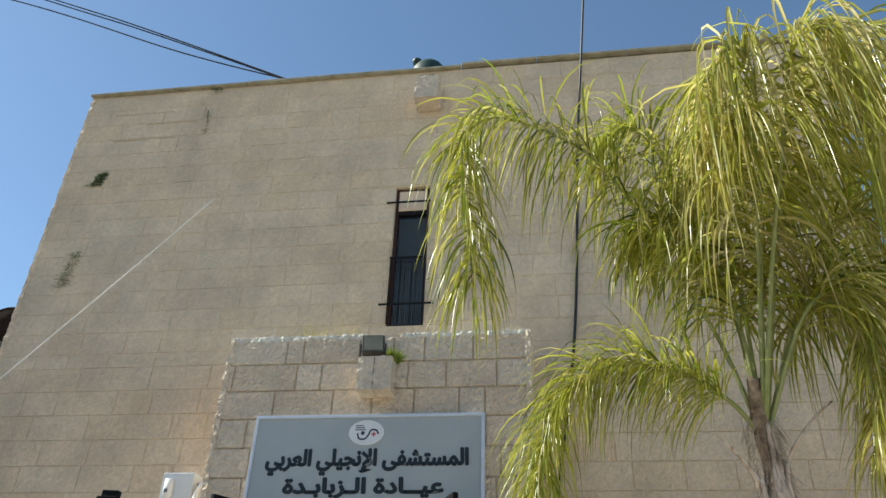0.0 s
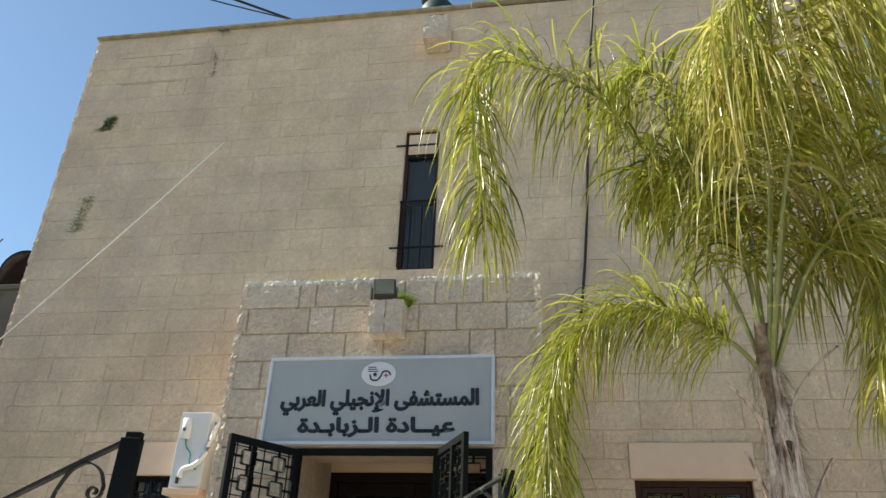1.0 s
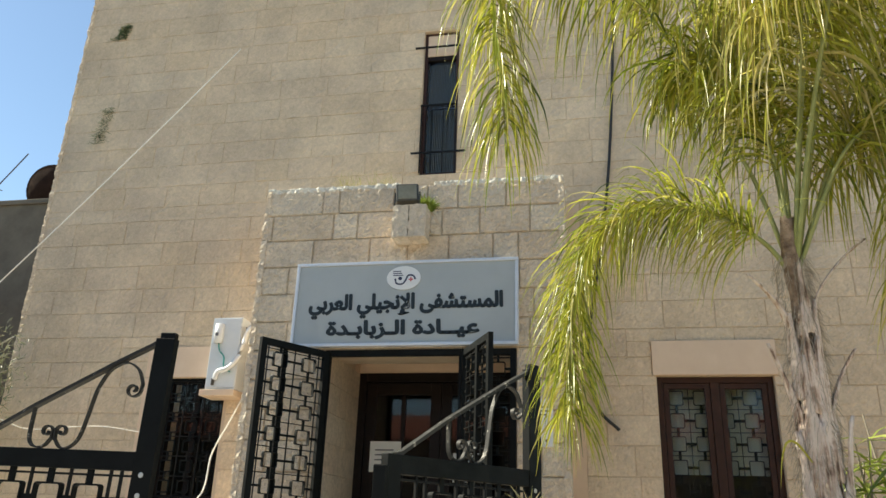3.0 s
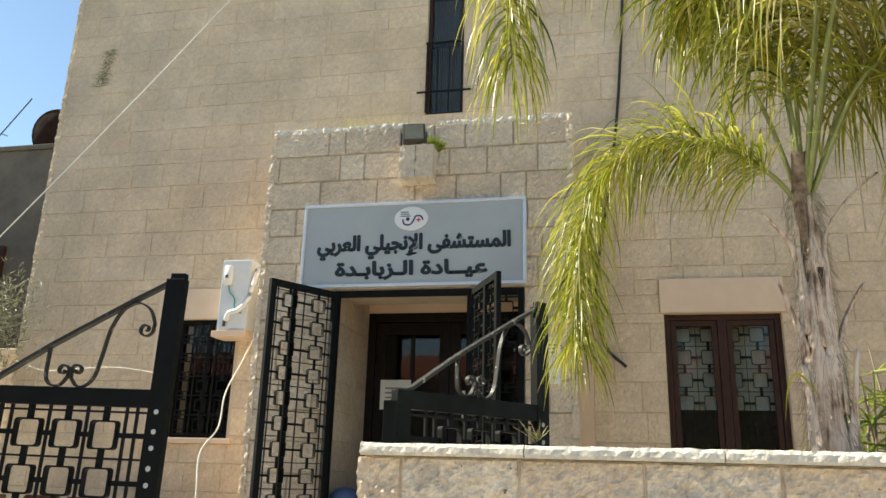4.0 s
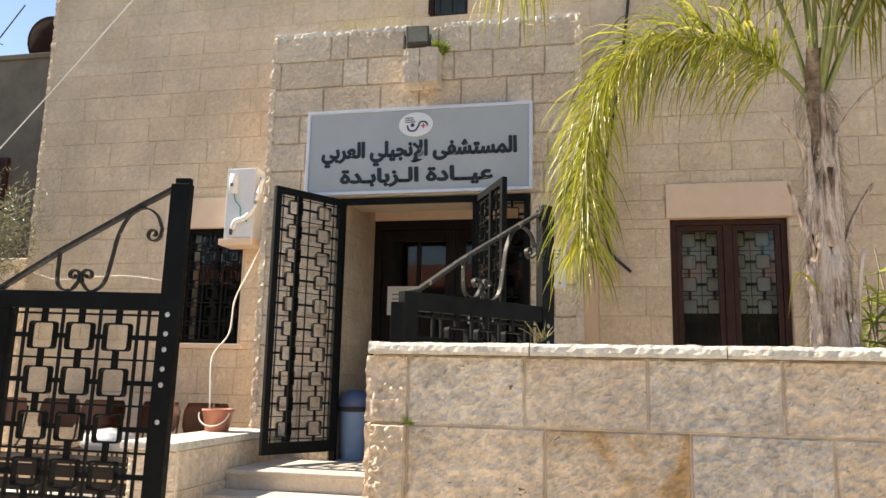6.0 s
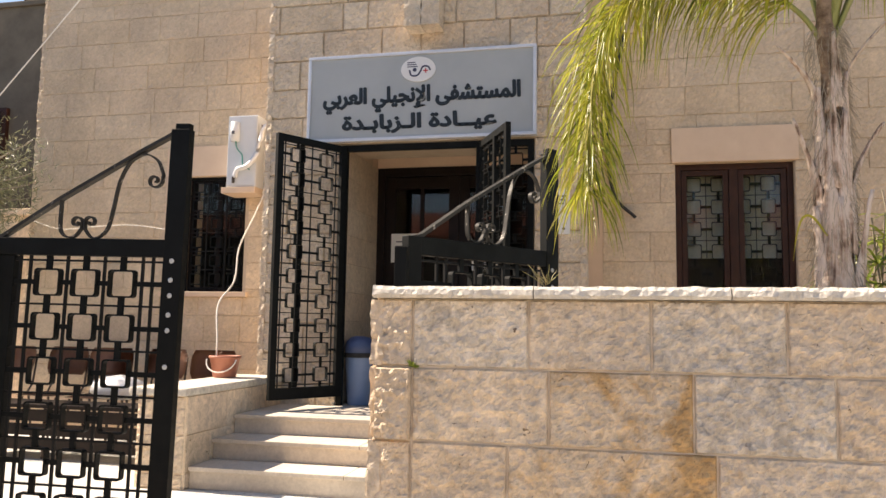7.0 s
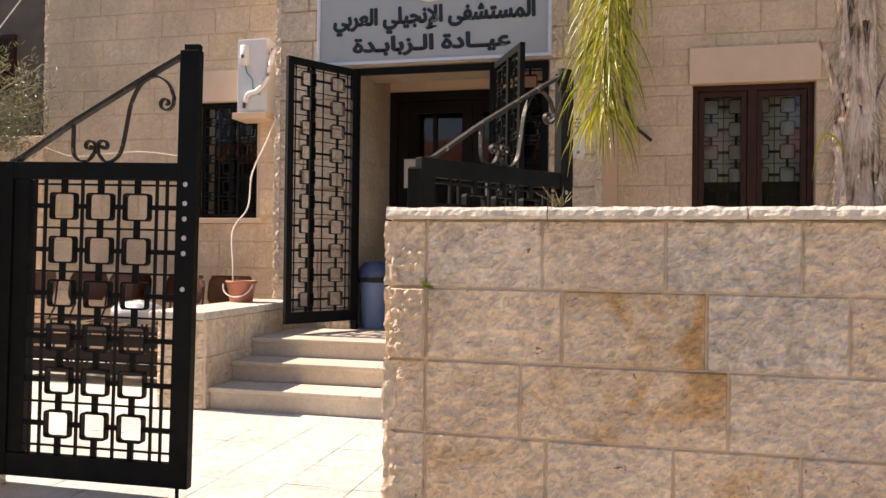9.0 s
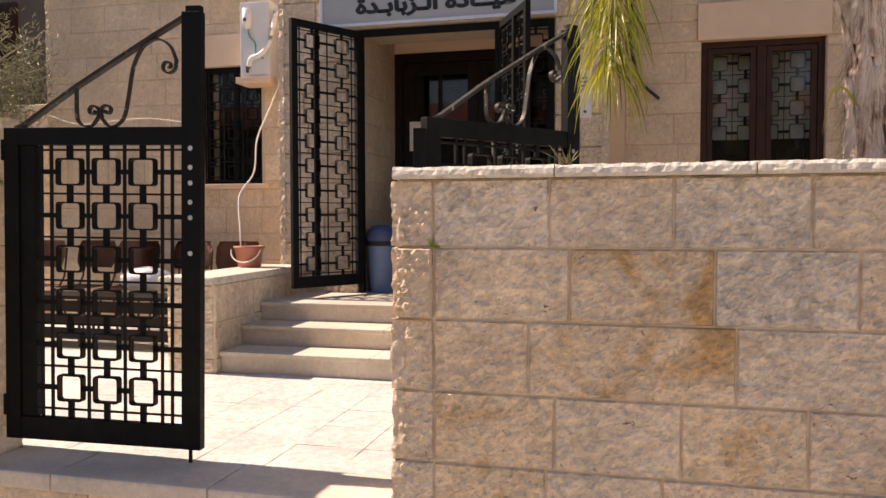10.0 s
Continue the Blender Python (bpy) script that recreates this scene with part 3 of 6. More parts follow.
for k in range(7):
    part("pillar_block", rough_box(-2.98, -2.435, WY - 0.03, -3.72, 1.228 + 0.0 if k == 6 else -0.42 + 0.27 * k, 1.50 if k == 6 else -0.423 + 0.27 * (k + 1), 0.007, 0.05, k), M_WALL, pillar)
sill = thing("gate_sill", (-1.5, -3.9, -0.42), "worn pale stone sill under the street gate", "sill", "", "structure")
for xa, xb in ((-2.425, -2.02), (-2.017, -1.30), (-1.297, -0.53)):
    part("sill_slab", boxed(xa, xb, WY - 0.02, -3.72, -0.075, 0.0, 0.014), M_STEP, sill)
for xa, xb in ((-2.425, -1.86), (-1.855, -1.20), (-1.195, -0.53)):
    part("sill_stone", boxed(xa, xb, WY + 0.004, -3.74, -0.42, -0.078, 0.01), M_WALL, sill)

# boundary wall, neighbour's house and street side behind the camera
bound = thing("boundary_wall", (-7.0, 0.5, -0.42), "yellowish rubble boundary wall beside the clinic", "wall", "", "structure")
part("core", boxed(-12.0, -5.62, 0.45, 0.75, -0.42, 2.22), M_WALL, bound)
part("coping_slab", boxed(-12.0, -5.60, 0.40, 0.80, 2.22, 2.30, 0.015), M_WALL, bound)
# Added wall, out of view: cuts the low left sky and shades the yard.
structure("wall_neighbour", boxed(-14.0, -13.7, -14.0, 6.9, -0.42, 6.0), M_CONCRETE, "plain grey concrete wall added out of view to block low light", "wall")
structure("yard_side", boxed(-9.0, -8.8, -3.77, 0.45, -0.42, 1.8), M_WALL, "plain limestone wall closing the yard", "wall")


# ---- iron lattice: gates, door leaves and window grilles ----
def ring(b, cx, cz, w, h, t, d, y=0.0):
    """An upright rounded rectangle of flat bar in the plane y."""
    r = 0.12 * min(w, h)
    pts = []
    for sx, sz, a0 in ((1, 1, 0), (-1, 1, 90), (-1, -1, 180), (1, -1, 270)):
        for k in range(4):
            a = radians(a0 + 30 * k)
            pts.append((cx + sx * (w / 2 - r) + r * math.cos(a), cz + sz * (h / 2 - r) + r * math.sin(a)))
    n = len(pts)
    rows = []
    for i, (x, z) in enumerate(pts):
        kx, kz = (x - cx) * (1 - 2 * t / w) + cx, (z - cz) * (1 - 2 * t / h) + cz
        rows.append([b.verts.new(v) for v in ((x, y - d / 2, z), (kx, y - d / 2, kz), (kx, y + d / 2, kz), (x, y + d / 2, z))])
    for i in range(n):
        p, q = rows[i], rows[(i + 1) % n]
        for j in range(4):
            b.faces.new((p[j], p[(j + 1) % 4], q[(j + 1) % 4], q[j]))


def lattice(parent, x0, x1, z0, z1, xs, zs, rw, rh, bar, rod, d, rods, deep=0.030, thick=0.007):
    """Rings of flat bar on the grid xs, zs, tied by short bars, with thin rods between them."""
    for cx in xs:
        for cz in zs:
            b = bmesh.new()
            ring(b, cx, cz, rw, rh, thick, deep)
            part("ring", b, M_IRON, parent)
        ends = [z0] + [v for cz in zs for v in (cz - rh / 2, cz + rh / 2)] + [z1]
        for za, zb in zip(ends[::2], ends[1::2]):
            part("tie_bar", boxed(cx - bar * 0.58, cx + bar * 0.58, -d / 2, d / 2, za, zb), M_IRON, parent)
    for cz in zs:
        ends = [x0] + [v for cx in xs for v in (cx - rw / 2, cx + rw / 2)] + [x1]
        for xa, xb in zip(ends[::2], ends[1::2]):
            part("cross_bar", boxed(xa, xb, -d / 2, d / 2, cz - bar / 2, cz + bar / 2), M_IRON, parent)
    for x in rods:
        part("rod", boxed(x - rod / 2, x + rod / 2, -rod / 2, rod / 2, z0, z1), M_IRON_THIN, parent)
    for z in [zs[0] * 2 - (zs[0] + zs[1]) / 2] + [(a + c) / 2 for a, c in zip(zs, zs[1:])] + [zs[-1] * 2 - (zs[-1] + zs[-2]) / 2]:
        z = min(max(z, z0 + 0.02), z1 - 0.02)
        part("rod", boxed(x0, x1, -rod * 0.4, rod * 0.4, z - rod * 0.4, z + rod * 0.4), M_IRON_THIN, parent)


def scroll(cx, cz, r0, turns, start, sense, n=22):
    """A spiral that closes in on (cx, cz)."""
    return [(cx + r0 * (1 - 0.8 * i / n) * math.cos(start + sense * turns * math.tau * i / n), 0.0,
             cz + r0 * (1 - 0.8 * i / n) * math.sin(start + sense * turns * math.tau * i / n)) for i in range(n + 1)]


def street_gate():
    """One leaf, hinge at the origin, reaching along +x; the tall stile at its free end."""
    W, H, T = 0.94, 1.365, 1.86
    g = thing("street_gate", (0, 0, 0), "black-painted wrought-iron gate leaf with ring lattice and scrolled top", "gate", "street gate leaves")
    part("hinge_stile", boxed(0.02, 0.09, -0.022, 0.022, 0.0, H, 0.003), M_IRON, g)
    lock = part("lock_stile", boxed(W - 0.085, W, -0.022, 0.022, 0.0, T - 0.02, 0.003), M_IRON, g)
    part("cap", boxed(W - 0.070, W - 0.004, -0.017, 0.017, T - 0.02, T + 0.005, 0.003), M_IRON, lock)
    part("top_rail", boxed(0.09, W - 0.085, -0.020, 0.020, H - 0.075, H, 0.003), M_IRON, g)
    part("bottom_rail", boxed(0.09, W - 0.085, -0.020, 0.020, 0.0, 0.10, 0.003), M_IRON, g)
    lattice(g, 0.09, W - 0.085, 0.10, H - 0.075, (0.325, 0.497, 0.668), [0.233 + 0.1885 * r for r in range(6)], 0.120, 0.118, 0.021, 0.011, 0.014, (0.188, 0.236, 0.411, 0.583, 0.757, 0.803))
    b = bmesh.new()
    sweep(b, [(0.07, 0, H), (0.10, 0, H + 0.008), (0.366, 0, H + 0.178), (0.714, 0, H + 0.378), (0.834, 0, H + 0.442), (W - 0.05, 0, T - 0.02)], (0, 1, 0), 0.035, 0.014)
    part("sloping_rail", b, M_RAIL_SUNLIT, g)
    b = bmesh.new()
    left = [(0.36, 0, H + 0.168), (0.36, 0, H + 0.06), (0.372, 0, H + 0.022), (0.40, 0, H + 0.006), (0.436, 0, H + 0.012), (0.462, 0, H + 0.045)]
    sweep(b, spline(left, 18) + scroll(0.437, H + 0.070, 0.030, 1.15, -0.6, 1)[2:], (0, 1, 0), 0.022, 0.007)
    part("scroll", b, M_RAIL_SUNLIT, g)
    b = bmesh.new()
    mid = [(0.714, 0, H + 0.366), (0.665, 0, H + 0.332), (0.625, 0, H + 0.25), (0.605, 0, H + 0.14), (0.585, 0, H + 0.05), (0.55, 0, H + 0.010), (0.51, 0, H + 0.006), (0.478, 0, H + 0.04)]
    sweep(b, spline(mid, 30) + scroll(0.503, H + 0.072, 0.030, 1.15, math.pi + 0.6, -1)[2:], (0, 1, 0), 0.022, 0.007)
    part("scroll", b, M_RAIL_SUNLIT, g)
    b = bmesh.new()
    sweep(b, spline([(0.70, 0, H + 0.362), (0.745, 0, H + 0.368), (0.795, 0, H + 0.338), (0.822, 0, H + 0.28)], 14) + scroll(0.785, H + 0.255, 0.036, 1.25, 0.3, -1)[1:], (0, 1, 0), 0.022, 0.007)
    part("scroll", b, M_RAIL_SUNLIT, g)
    for z in (1.275, 1.195, 1.13, 1.05, 0.985, 0.835):
        b = bmesh.new()
        bmesh.ops.create_uvsphere(b, u_segments=8, v_segments=5, radius=0.011, matrix=Matrix.Translation((W - 0.045, -0.022, z)) @ Matrix.Diagonal((1, 0.25, 1, 1)))
        part("weld_spot", b, M_SPOT, lock)
    part("drop_bolt", boxed(W - 0.06, W - 0.048, -0.006, 0.006, -0.06, 0.05), M_IRON, g)
    for z in (0.10, H - 0.14):
        b = bmesh.new()
        tube(b, [(0.006, 0, z), (0.006, 0, z + 0.09)], 0.014, 8)
        part("hinge", b, M_IRON, g)
    return g


def set_pose(ob, m):
    ob.matrix_basis = m


gate = street_gate()
GATE_TURN = math.degrees(math.atan2(0.07, 0.94))
set_pose(gate, pose(-2.41, -3.85, 0.08, 0, 0.9, GATE_TURN))
gate_open = copy_thing(gate, pose(-0.525, -3.72, 0.085, 0, 0, 53.5))
part("back_stile", boxed(0.092, 0.165, -0.012, 0.022, 0.101, 1.289, 0.003), M_IRON, gate)
tagged(gate, "black-painted wrought-iron gate leaf standing closed above the sill")
tagged(gate_open, "black-painted wrought-iron gate leaf swung open behind the street wall")
for n, x in (("gate_post", -0.515),):
    t = thing(n, (x, -3.75, 0.0), "square black iron post that carries the open gate leaf", "post")
    part("post", boxed(x - 0.025, x + 0.025, -3.765, -3.715, -0.005, 1.40, 0.003), M_IRON, t)


def door_leaf(W, H, cols, name="iron_door_leaf"):
    """A leaf of the iron entrance door, hinge at the origin, along +x."""
    g = thing(name, (0, 0, 0), "black iron entrance door leaf with ring lattice, swung open", "door", "iron entrance door leaves")
    s = 0.055
    part("hinge_stile", boxed(0.0, s, -0.02, 0.02, 0.0, H, 0.003), M_IRON, g)
    part("lock_stile", boxed(W - s, W, -0.02, 0.02, 0.0, H, 0.003), M_IRON, g)
    part("top_rail", boxed(s, W - s, -0.019, 0.019, H - s, H, 0.003), M_IRON, g)
    part("bottom_rail", boxed(s, W - s, -0.019, 0.019, 0.0, 0.09, 0.003), M_IRON, g)
    part("middle_stile", boxed(0.405, 0.45, -0.034, -0.013, 0.09, H - s, 0.003), M_IRON, g)
    lattice(g, s, W - s, 0.09, H - s, [s + (W - 2 * s) * (c + 0.5) / cols for c in range(cols)], [0.1877 + 0.1955 * r for r in range(10)], 0.130, 0.118, 0.018, 0.009, 0.012, (0.10, 0.34, 0.60), 0.032, 0.006)
    return g


leaf_a = door_leaf(0.68, 2.10, 2)
set_pose(leaf_a, pose(-1.915, -0.575, 0.500, 0, 0, 180 + 57))
leaf_b = copy_thing(leaf_a, pose(-0.745, -0.575, 0.500, 0, 0, -63))
# iron frame and the narrow fixed panel
fr = thing("iron_door_frame", (-1.13, -0.56, 0.42), "black iron frame of the entrance with a narrow fixed lattice panel", "door frame")
part("jamb", boxed(DOOR[0] + 0.002, DOOR[0] + 0.05, -0.57, -0.52, 0.42, 2.618, 0.003), M_IRON, fr)
part("jamb", boxed(DOOR[1] - 0.05, DOOR[1] - 0.002, -0.57, -0.52, 0.42, 2.618, 0.003), M_IRON, fr)
part("head", boxed(DOOR[0] + 0.05, DOOR[1] - 0.05, -0.57, -0.52, 2.565, 2.618, 0.003), M_IRON, fr)
part("mullion", boxed(-0.785, -0.745, -0.57, -0.52, 0.42, 2.565, 0.003), M_IRON, fr)
fixed = part("fixed_panel", boxed(-0.745, DOOR[1] - 0.05, -0.56, -0.53, 0.42, 0.50, 0.003), M_IRON, fr)
hold = thing("iron_side_lattice", (-0.60, -0.545, 0.50), "narrow fixed black ring lattice beside the iron door", "grille")
for r in range(11):
    z = 0.60 + r * 0.185
    for cx in (-0.65, -0.46):
        b = bmesh.new()
        ring(b, cx, z, 0.118, 0.118, 0.006, 0.030, -0.545)
        part("ring", b, M_IRON, hold)
    for xa, xb in ((-0.744, -0.7075), (-0.5925, -0.5175), (-0.4025, -0.362)):
        part("cross_bar", boxed(xa, xb, -0.551, -0.539, z - 0.01, z + 0.01), M_IRON, hold)
    part("rod", boxed(-0.744, -0.362, -0.55, -0.54, z + 0.088, z + 0.098), M_IRON_THIN, hold)
for r in range(12):
    z0, z1 = 0.60 + (r - 1) * 0.185 + 0.0575, 0.60 + r * 0.185 - 0.0575
    for cx in (-0.65, -0.46):
        part("tie_bar", boxed(cx - 0.01, cx + 0.01, -0.551, -0.539, max(z0, 0.50), min(z1, 2.565)), M_IRON, hold)

# inner wooden door
DY = 0.50
dr = thing("entrance_door", (-1.13, DY, 0.42), "dark-stained wooden double door with glazed panels, standing closed", "door")
part("frame_jamb", boxed(DOOR[0] + 0.003, DOOR[0] + 0.08, DY - 0.05, DY + 0.05, 0.42, 2.628, 0.004), M_WOOD, dr)
part("frame_jamb", boxed(DOOR[1] - 0.08, DOOR[1] - 0.003, DY - 0.05, DY + 0.05, 0.42, 2.628, 0.004), M_WOOD, dr)
part("frame_head", boxed(DOOR[0] + 0.08, DOOR[1] - 0.08, DY - 0.05, DY + 0.05, 2.54, 2.628, 0.004), M_WOOD, dr)
for xa, xb in ((DOOR[0] + 0.083, -1.132), (-1.128, DOOR[1] - 0.083)):
    lf = part("door_leaf", boxed(xa, xa + 0.10, DY - 0.025, DY + 0.025, 0.43, 2.535, 0.004), M_WOOD, dr)
    part("stile", boxed(xb - 0.10, xb, DY - 0.025, DY + 0.025, 0.43, 2.535, 0.004), M_WOOD, lf)
    for za, zb in ((0.43, 0.66), (1.28, 1.40), (2.42, 2.535)):
        part("rail", boxed(xa + 0.10, xb - 0.10, DY - 0.024, DY + 0.024, za, zb, 0.004), M_WOOD, lf)
    xm = (xa + xb) / 2
    part("glazing_bar", boxed(xm - 0.02, xm + 0.02, DY - 0.018, DY + 0.018, 1.40, 2.42, 0.003), M_WOOD, lf)
    part("panel", boxed(xa + 0.10, xb - 0.10, DY - 0.008, DY + 0.008, 0.66, 1.28), M_WOOD, lf)
    for a, c in ((xa + 0.10, xm - 0.02), (xm + 0.02, xb - 0.10)):
        pn = part("pane", boxed(a, c, DY - 0.003, DY + 0.003, 1.40, 2.42), M_GLASS, lf)
        pn.visible_shadow = False
b = bmesh.new()
tube(b, [(-1.17, DY - 0.03, 1.36), (-1.17, DY - 0.07, 1.36), (-1.25, DY - 0.07, 1.36)], 0.009, 8)
part("handle", b, M_STEEL, dr)
for x0, x1, z0, z1 in ((-1.80, -1.50, 1.70, 1.98), (-1.0, -0.74, 1.62, 1.88)):
    nt_ = thing("paper_notice", ((x0 + x1) / 2, DY - 0.03, z0), "white printed paper notice taped on the door", "notice", "paper notices")
    part("sheet", boxed(x0, x1, DY - 0.034, DY - 0.031, z0, z1), M_PAPER, nt_)
    for k in range(4):
        part("print_line", boxed(x0 + 0.05, x1 - 0.04 - 0.03 * (k % 2), DY - 0.0365, DY - 0.0345, z0 + 0.06 + 0.045 * k, z0 + 0.072 + 0.045 * k), M_INK, nt_)


# ---- sign over the entrance ----
SX0, SX1, SZ0, SZ1, SY = -2.26, -0.285, 2.637, 3.395, -0.62
sign = thing("clinic_sign", ((SX0 + SX1) / 2, -0.58, SZ0), "grey lit-box sign with dark Arabic lettering in an aluminium frame", "sign")
part("panel", boxed(SX0 + 0.02, SX1 - 0.02, SY + 0.006, -0.563, SZ0 + 0.02, SZ1 - 0.02), M_SIGN, sign)
f = 0.028
for a in ((SX0, SX1, SZ0, SZ0 + f), (SX0, SX1, SZ1 - f, SZ1), (SX0, SX0 + f, SZ0 + f, SZ1 - f), (SX1 - f, SX1, SZ0 + f, SZ1 - f)):
    part("frame_bar", boxed(a[0], a[1], SY - 0.008, -0.562, a[2], a[3], 0.004), M_ALU, sign)


def lettering(text, x0, x1, z0, z1, y, name, parent):
    """Raised letters that fill the given box."""
    c = bpy.data.curves.new(name, 'FONT')
    c.body = text
    c.extrude = 0.03
    c.offset = 0.020
    tmp = new(name, c)
    bpy.context.view_layer.update()
    dg = bpy.context.evaluated_depsgraph_get()
    me = bpy.data.meshes.new_from_object(tmp.evaluated_get(dg))
    bpy.data.objects.remove(tmp)
    co = np.array([v.co[:] for v in me.vertices])
    lo, hi = co.min(0), co.max(0)
    for v in me.vertices:
        v.co = (x0 + (v.co.x - lo[0]) / (hi[0] - lo[0]) * (x1 - x0), y - v.co.z * 0.15, z0 + (v.co.y - lo[1]) / (hi[1] - lo[1]) * (z1 - z0))
    me.materials.clear()
    me.materials.append(M_LETTER)
    b = bmesh.new()
    b.from_mesh(me)
    n0 = len(b.faces)
    # the sign's letters are bold: the outline is laid again, a little to each side
    bmesh.ops.remove_doubles(b, verts=b.verts, dist=1e-5)
    for dx, dz, dy in ((0.0055, 0.0, 0.0006), (-0.0055, 0.0, 0.0012), (0.0, 0.005, 0.0018), (0.0, -0.005, 0.0024)):
        more = bmesh.ops.duplicate(b, geom=list(b.faces)[:n0])["geom"]
        bmesh.ops.translate(b, verts=[v for v in more if isinstance(v, bmesh.types.BMVert)], vec=(dx, dy, dz))
    spans = sorted((min(v.co.x for v in f_.verts), max(v.co.x for v in f_.verts)) for f_ in b.faces)
    gaps, reach = [], spans[0][1]
    for a, c in spans:
        if a > reach:
            gaps.append((a - reach, (a + reach) / 2))
        reach = max(reach, c)
    cuts = [x0 - 1] + sorted(m_ for g_, m_ in sorted(gaps)[-text.count(" "):]) + [x1 + 1]
    for a, c in zip(cuts, cuts[1:]):
        w = b.copy()
        bmesh.ops.delete(w, geom=[f_ for f_ in w.faces if not a < f_.calc_center_bounds().x < c], context='FACES')
        part(name, w, M_LETTER, parent, "bold dark lettering")
    b.free()


# shaped Arabic forms, in the order in which they stand from left to right
LINE_1 = "\ufef2\ufe91\ufeae\ufecc\ufedf\ufe8d \ufef2\ufee0\ufef4\ufea0\ufee7\ufef9\ufe8d \ufef0\ufed4\ufeb8\ufe98\ufeb4\ufee4\ufedf\ufe8d"
LINE_2 = "\ufe93\ufeaa\u0640\ufe91\ufe8e\ufe91\ufeb0\u0640\ufedf\ufe8d \ufe93\ufea9\ufe8e\u0640\u0640\ufef4\ufecb"
lettering(LINE_1, -2.115, -0.418, 2.885, 3.100, SY + 0.004, "word", sign)
lettering(LINE_2, -1.938, -0.612, 2.700, 2.862, SY + 0.004, "word", sign)

LX, LZ = -1.277, 3.235
b = bmesh.new()
bmesh.ops.create_cone(b, cap_ends=True, segments=36, radius1=0.5, radius2=0.5, depth=1.0,
                      matrix=Matrix.Translation((LX, SY - 0.001, LZ)) @ pose(0, 0, 0, 90) @ Matrix.Diagonal((0.30, 0.215, 0.012, 1)))
badge = part("oval_badge", b, M_WHITE, sign, "white oval emblem plate")
by = SY - 0.0075
b = bmesh.new()
sweep(b, spline([(LX - 0.075, by, LZ - 0.005), (LX - 0.06, by, LZ - 0.05), (LX - 0.01, by, LZ - 0.055), (LX + 0.02, by, LZ - 0.02), (LX + 0.04, by, LZ + 0.02), (LX + 0.085, by, LZ + 0.018), (LX + 0.105, by, LZ - 0.015)], 26), (0, 1, 0), 0.003, 0.014)
part("emblem_swirl", b, M_LOGO, badge)
b = bmesh.new()
bmesh.ops.create_cone(b, cap_ends=True, segments=16, radius1=0.017, radius2=0.017, depth=0.003, matrix=Matrix.Translation((LX - 0.03, by, LZ - 0.005)) @ pose(0, 0, 0, 90))
part("emblem_dot", b, M_LOGO, badge)
b = bmesh.new()
box(b, LX + 0.045, LX + 0.085, by - 0.0015, by + 0.0015, LZ - 0.020, LZ - 0.010)
box(b, LX + 0.060, LX + 0.070, by - 0.0013, by + 0.0013, LZ - 0.035, LZ + 0.005)
part("emblem_cross", b, M_LOGO_RED, badge)
for k in range(3):
    part("print_line", boxed(LX - 0.095, LX - 0.025 + 0.01 * k, by - 0.001, by + 0.001, LZ + 0.055 - 0.018 * k, LZ + 0.063 - 0.018 * k), M_LOGO, badge)

# ---- windows ----
def frame_bars(parent, w, y0, y1, t, mat, name="frame_bar"):
    x0, x1, z0, z1 = w
    for a in ((x0 + 0.002, x0 + t, z0, z1), (x1 - t, x1 - 0.002, z0, z1), (x0 + t, x1 - t, z0, z0 + t), (x0 + t, x1 - t, z1 - t, z1 - 0.002)):
        part(name, boxed(a[0], a[1], y0, y1, a[2], a[3], 0.003), mat, parent)


win = thing("window_garden", (1.3, 0.08, RW[2]), "dark red-brown wooden casement window with iron lattice and pale curtain", "window", "", "structure")
frame_bars(win, RW, 0.05, 0.12, 0.05, M_WOOD_RED)
mx = (RW[0] + RW[1]) / 2
part("mullion", boxed(mx - 0.035, mx + 0.035, 0.05, 0.12, RW[2] + 0.05, RW[3] - 0.05, 0.004), M_WOOD_RED, win)
for xa, xb in ((RW[0] + 0.052, mx - 0.037), (mx + 0.037, RW[1] - 0.052)):
    frame_bars(win, (xa, xb, RW[2] + 0.052, RW[3] - 0.052), 0.06, 0.11, 0.045, M_WOOD_RED, "casement_bar")
    p = part("pane", boxed(xa + 0.045, xb - 0.045, 0.084, 0.088, RW[2] + 0.097, RW[3] - 0.097), M_GLASS, win)
    p.visible_shadow = False
hold2 = part("lattice", boxed(RW[0] + 0.06, RW[1] - 0.06, 0.128, 0.136, RW[3] - 0.075, RW[3] - 0.065), M_IRON, win)
LATX = (0.99, 1.19, 1.39, 1.59)
LATZ = [2.330 - 0.192 * r for r in range(6)]
for cx in LATX:
    for cz in LATZ:
        b = bmesh.new()
        ring(b, cx, cz, 0.118, 0.126, 0.006, 0.016, 0.134)
        part("ring", b, M_IRON_THIN, hold2)
        part("tie_bar", boxed(cx - 0.011, cx + 0.011, 0.128, 0.140, cz - 0.129, cz - 0.063), M_IRON, hold2)
    for cz in LATZ:
        part("cross_bar", boxed(cx + 0.059, cx + 0.141, 0.128, 0.140, cz - 0.011, cz + 0.011), M_IRON, hold2)
for cz in LATZ:
    part("cross_bar", boxed(0.845, 0.931, 0.128, 0.140, cz - 0.011, cz + 0.011), M_IRON, hold2)
    part("rod", boxed(0.845, 1.76, 0.131, 0.136, cz - 0.099, cz - 0.093), M_IRON_THIN, hold2)
for cx in (0.89, 1.09, 1.49, 1.69):
    part("rod", boxed(cx - 0.003, cx + 0.003, 0.1365, 0.1415, RW[2] + 0.02, RW[3] - 0.07), M_IRON_THIN, hold2)
b = bmesh.new()
n = 40
vs = []
